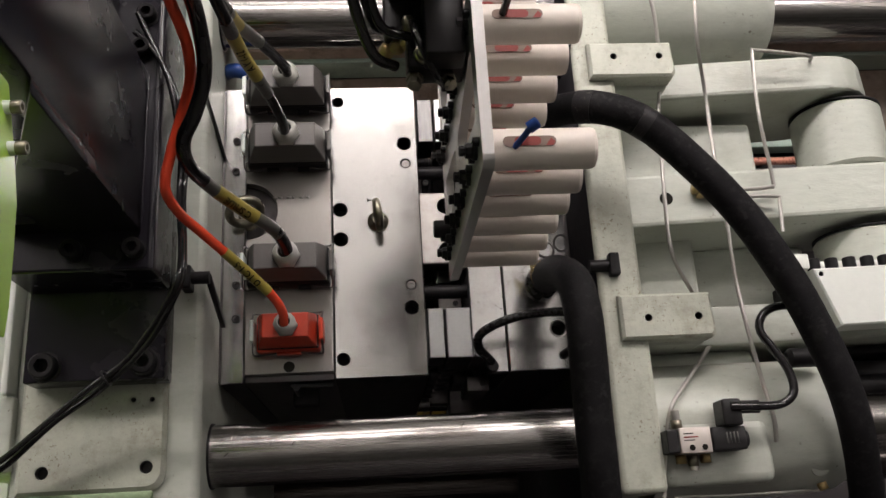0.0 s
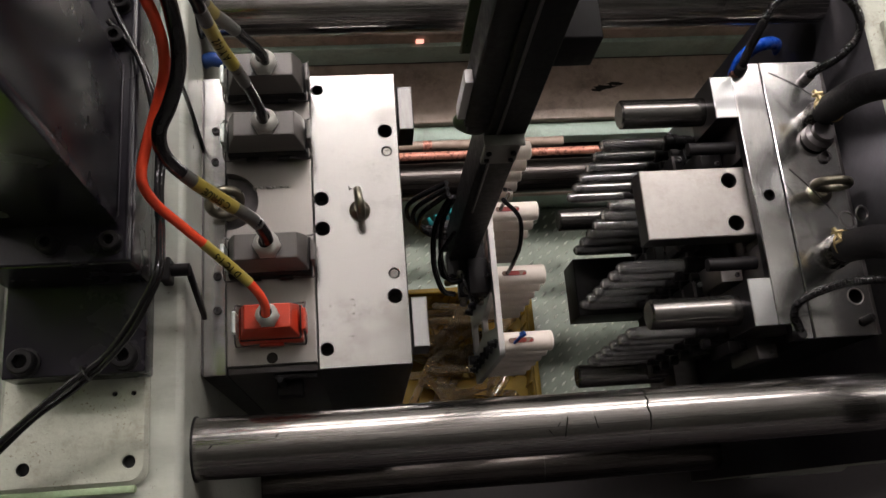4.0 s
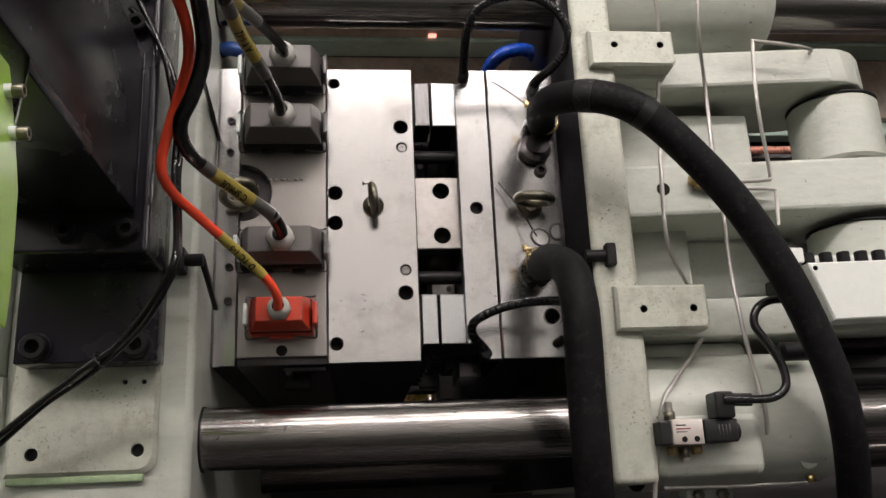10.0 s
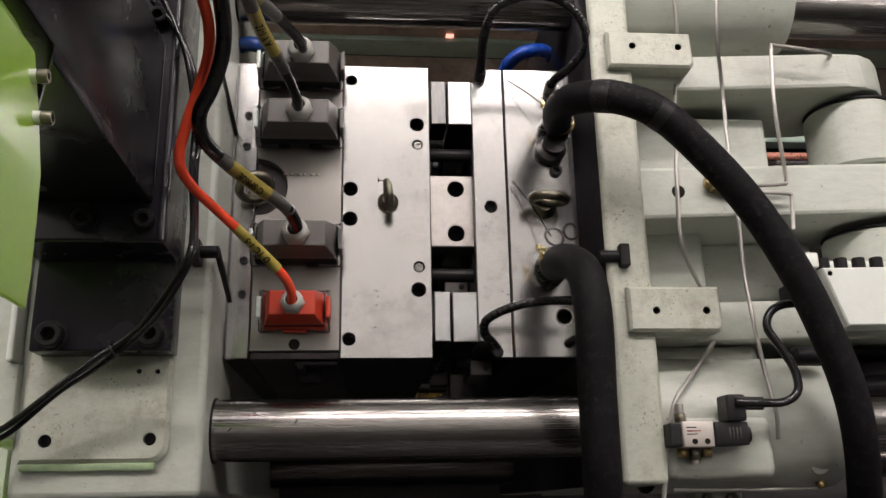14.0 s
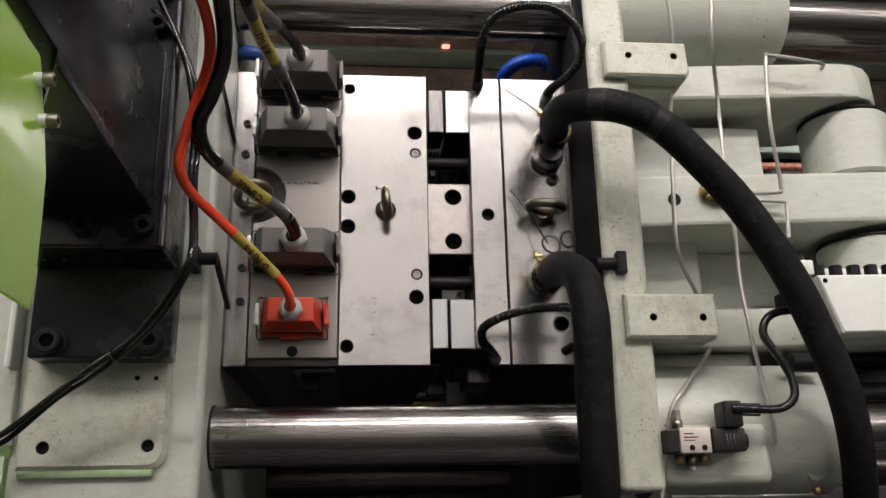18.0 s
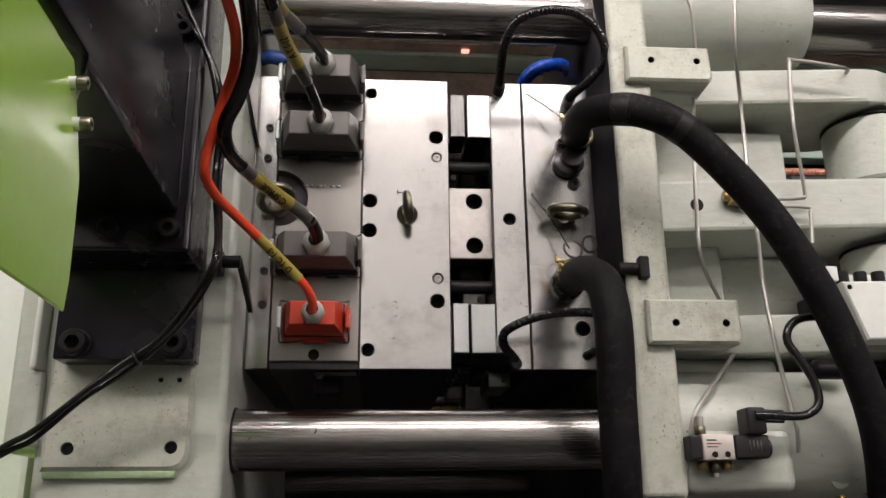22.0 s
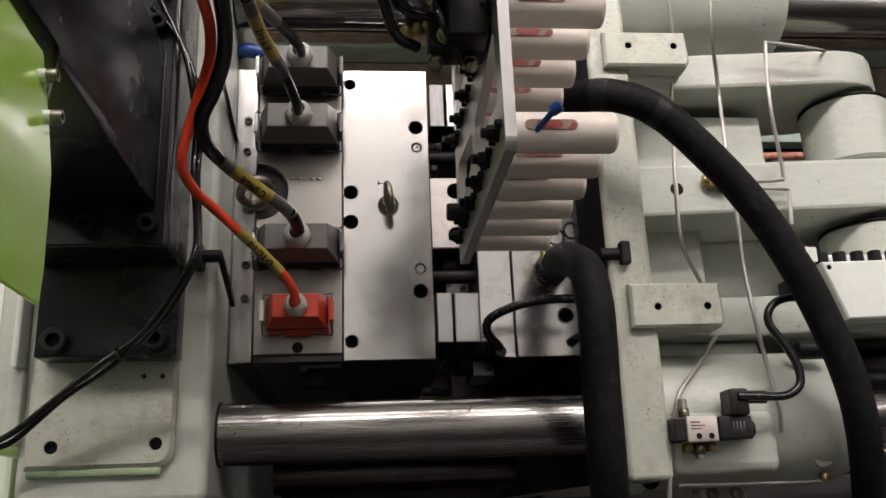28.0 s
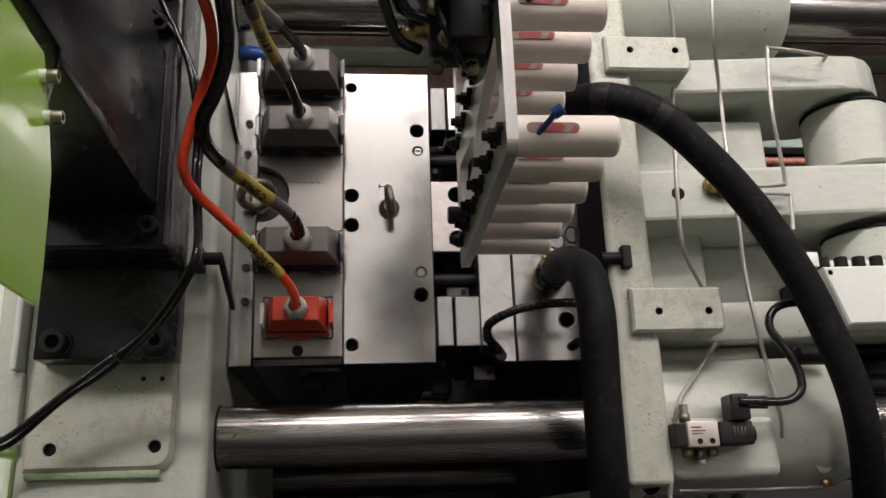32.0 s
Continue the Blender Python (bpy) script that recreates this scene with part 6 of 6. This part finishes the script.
part("knob", lathe([(0, 0.002), (0.002, 0.006), (0.006, 0.009), (0.014, 0.012), (0.024, 0.014), (0.032, 0.013)], (-0.096, 0.004, GZ + 0.421), (0.75, 0.1, -0.35), 24), OLIVE, gr, "olive green rounded knob")
sb = part("slide_block", box(-0.0665, -0.029, -0.0265, -0.0198, GZ + 0.375, GZ + 0.428, 0.002), TUBINGDARK, gr, "dull slide block on the arm")
part("slide_lip", box(-0.0690, -0.027, -0.030, -0.0175, GZ + 0.4285, GZ + 0.4320, 0.001), TUBINGDARK, sb)
for k in range(4):
    part("block_screw", socket_screw(bmesh.new(), -0.0610 + 0.026 * (k % 2), -0.0265, GZ + 0.388 + 0.018 * (k // 2), 0.0030, 0.003, (0, -1, 0)), BLACKSTEEL, sb)
part("motor_box", box(-0.0245, 0.018, 0.000, 0.110, GZ + 0.534, GZ + 0.583, 0.002), ARMBLACK, gr, "black box beside the arm")
part("bumper", lathe([(0, 0.007), (0.002, 0.008), (0.016, 0.008), (0.018, 0.007)], (-PT - 0.0005, -0.142, GZ + -0.184), (-1, 0, 0), 20), DARKPLASTIC, gr, "black rubber bumper")
part("valve_block", box(-0.075, -0.0455, 0.004, 0.050, GZ - 0.045, GZ - 0.021, 0.003), DARKPLASTIC, gr)
part("valve_block", box(-0.068, -0.0455, -0.040, 0.0, GZ - 0.05, GZ - 0.021, 0.003), DARKPLASTIC, gr)
part("bracket", box(-0.040, -0.0105, -0.075, -0.021, GZ - 0.02, GZ + 0.004, 0.002), BLACKSTEEL, gr)
part("clamp", box(-0.034, -0.0105, 0.0555, 0.105, GZ - 0.03, GZ + 0.006, 0.002), BLACKSTEEL, gr)
for k in range(4):
    part("fitting", lathe([(0, 0.005), (0.008, 0.005), (0.010, 0.0038), (0.018, 0.0038)], (-0.080 + 0.010 * k, 0.0505, GZ - 0.06 + 0.012 * k), (-0.5, 1, 0.3), 12), TEAL, gr, "teal push-in fitting")
    part("brass_nut", lathe([(0, 0.0060), (0.007, 0.0060)], (-0.066 + 0.008 * k, -0.0405, GZ - 0.046 + 0.006 * k), (0, -1, 0.4), 6), BRASS, gr)
for k in range(3):
    o = 0.008 * k
    part("air_hose", tube([(-0.06, 0.02 + o, GZ - 0.022), (-0.085 - o, 0.022 + o, GZ - 0.015), (-0.108 - o, 0.022 + o, GZ + 0.03), (-0.108 - o, 0.020 + o, GZ + 0.10), (-0.079, 0.020 + o, GZ + 0.17)], 0.0036, 12), RUBBER, gr)
part("air_hose", tube([(-0.05, -0.03, GZ - 0.03), (-0.075, -0.045, GZ - 0.01), (-0.085, -0.03, GZ + 0.05), (-0.068, -0.014, GZ + 0.11)], 0.0028, 10), RUBBER, gr)
part("red_fitting", rod((-0.016, 0.1055, GZ - 0.012), (-0.016, 0.118, GZ - 0.010), 0.006, seg=14), REDINSERT, gr)

# ---- preforms of this shot ----
PREFORMS = []
for i in range(COLS):
    for j in range(ROWS):
        o = new("preform", pre_data)
        o.matrix_basis = Matrix.Translation((-0.0978, -0.15 + 0.1 * i, CORE_Z - CORE_PZ * j))
        tagged(o, "clear freshly moulded plastic preform with a flanged neck", "preform", "preforms of the shot")
        PREFORMS.append((i, j, o))


# ---- what moves ----
OPEN = 0.4193
STROKE = [(0, 0), (0.4, 0), (0.5, 0.012), (0.7, 0.0521), (0.85, 0.1024), (1, 0.1641), (1.25, 0.268), (1.5, 0.3565), (1.7, 0.399), (2, 0.4173), (2.3, 0.4193), (5, 0.4193),
          (7.2, 0.4193), (7.35, 0.4163), (7.5, 0.4061), (7.75, 0.3676), (8, 0.2926), (8.25, 0.221), (8.5, 0.152), (8.75, 0.0722), (9, 0.02), (9.25, 0.01), (9.5, 0.005), (9.9, 0),
          (10.2, 0), (32, 0)]
STRIP = [(0, 0), (4.1, 0), (4.3, -0.011), (4.9, -0.11), (5.1, -0.121), (6, -0.121), (6.5, -0.121), (6.6, -0.1188), (6.7, -0.1056), (6.8, -0.0875), (6.9, -0.07), (7, -0.0506),
         (7.1, -0.0336), (7.2, -0.0149), (7.28, -0.0011), (7.35, 0), (32, 0)]
# gripper: seconds, plate x, y offset, z of the top row
GRIP = [(0, 0.0165, 0.017, 2.115), (2.5, 0.0165, 0.017, 2.115), (2.6, 0.0295, 0.017, 2.115), (2.7, 0.0645, 0.017, 2.115), (2.8, 0.1005, 0.017, 2.115), (2.9, 0.1245, 0.017, 2.115),
        (3, 0.1365, 0.0171, 2.1171), (3.1, 0.1375, 0.0167, 2.1021), (3.2, 0.1375, 0.0151, 2.0399), (3.3, 0.1345, 0.0123, 1.9284), (3.4, 0.1325, 0.0079, 1.7504),
        (3.5, 0.1325, 0.0032, 1.5627), (3.65, 0.1325, 0.0006, 1.4587), (3.8, 0.1325, 0, 1.4351), (4, 0.1395, 0, 1.434), (4.4, 0.2045, 0, 1.434), (4.6, 0.2125, 0, 1.434),
        (5.5, 0.2125, 0, 1.434), (5.6, 0.2075, 0, 1.434), (5.8, 0.1695, 0, 1.434), (6, 0.1465, 0.0001, 1.4361), (6.2, 0.1355, 0.0001, 1.4394), (6.35, 0.1315, 0.0009, 1.4715),
        (6.5, 0.1275, 0.0039, 1.5916), (6.6, 0.1275, 0.0074, 1.7289), (6.7, 0.1325, 0.0109, 1.8705), (6.8, 0.1385, 0.0138, 1.9863), (6.9, 0.1435, 0.0159, 2.0721),
        (7, 0.1445, 0.0169, 2.1096), (7.1, 0.1445, 0.017, 2.115), (7.2, 0.1445, 0.023, 2.115), (7.3, 0.1445, 0.042, 2.115), (7.4, 0.1445, 0.087, 2.115),
        (7.5, 0.1445, 0.157, 2.115), (7.6, 0.1445, 0.237, 2.115), (7.8, 0.1445, 0.437, 2.115), (8.2, 0.1445, 0.917, 2.115), (8.6, 0.1445, 1.267, 2.115), (9, 0.1345, 1.367, 2.115),
        (12, 0.0165, 1.367, 2.115), (22.8, 0.0145, 1.367, 2.115), (23.2, 0.0145, 1.217, 2.115), (23.6, 0.0145, 0.817, 2.115), (24, 0.0145, 0.293, 2.115),
        (24.2, 0.015, 0.189, 2.115), (24.4, 0.013, 0.092, 2.115), (24.6, 0.012, 0.035, 2.115), (24.8, 0.012, 0.019, 2.115), (25.2, 0.012, 0.017, 2.115), (32, 0.012, 0.017, 2.115)]


def between(rows, t):
    for a, b in zip(rows, rows[1:]):
        if a[0] <= t <= b[0]:
            u = (t - a[0]) / (b[0] - a[0])
            return [p + (q - p) * u for p, q in zip(a[1:], b[1:])]
    return list(rows[-1][1:])


def motions():
    for ob in RIDERS:
        b = ob.matrix_basis.translation.copy()
        walk(ob, [(t, Matrix.Translation(b + Vector((s, 0, 0)))) for t, s in STROKE])
    for ob, share in BENDS:
        walk(ob, [(t, pose(d * share, 0, 0)) for t, d in STRIP])
    walk(STRIP_PART, [(t, pose(d, 0, 0)) for t, d in STRIP])
    walk(gr, [(t, Matrix.Translation((x, y, z))) for t, x, y, z in GRIP])
    for i, j, ob in PREFORMS:
        y0, z0 = -0.15 + 0.1 * i, CORE_Z - CORE_PZ * j
        rows = [(t, Matrix.Translation((-0.0978 + s, y0, z0))) for t, s in STROKE if t < 4]
        rows += [(t, Matrix.Translation((-0.0978 + OPEN + d, y0, z0))) for t, d in STRIP if 4 < t < 5.2]
        rows += [(t, Matrix.Translation((x + 0.0075, y0 + y, z - GPZ * j))) for t, x, y, z in GRIP if 5.4 < t < 9.1]
        # set down in rows on the hall floor behind the machine
        for t, h in ((9.6, 2.115 - GPZ * j), (11.0, 0.5), (11.5, 0.0128), (12.0, 0.0128), (32, 0.0128)):
            rows.append((t, Matrix.Translation((0.13, 1.2 + y0 + (0.03 * j - 0.075 if t > 10 else 0.15), h))))
        walk(ob, rows)


motions()
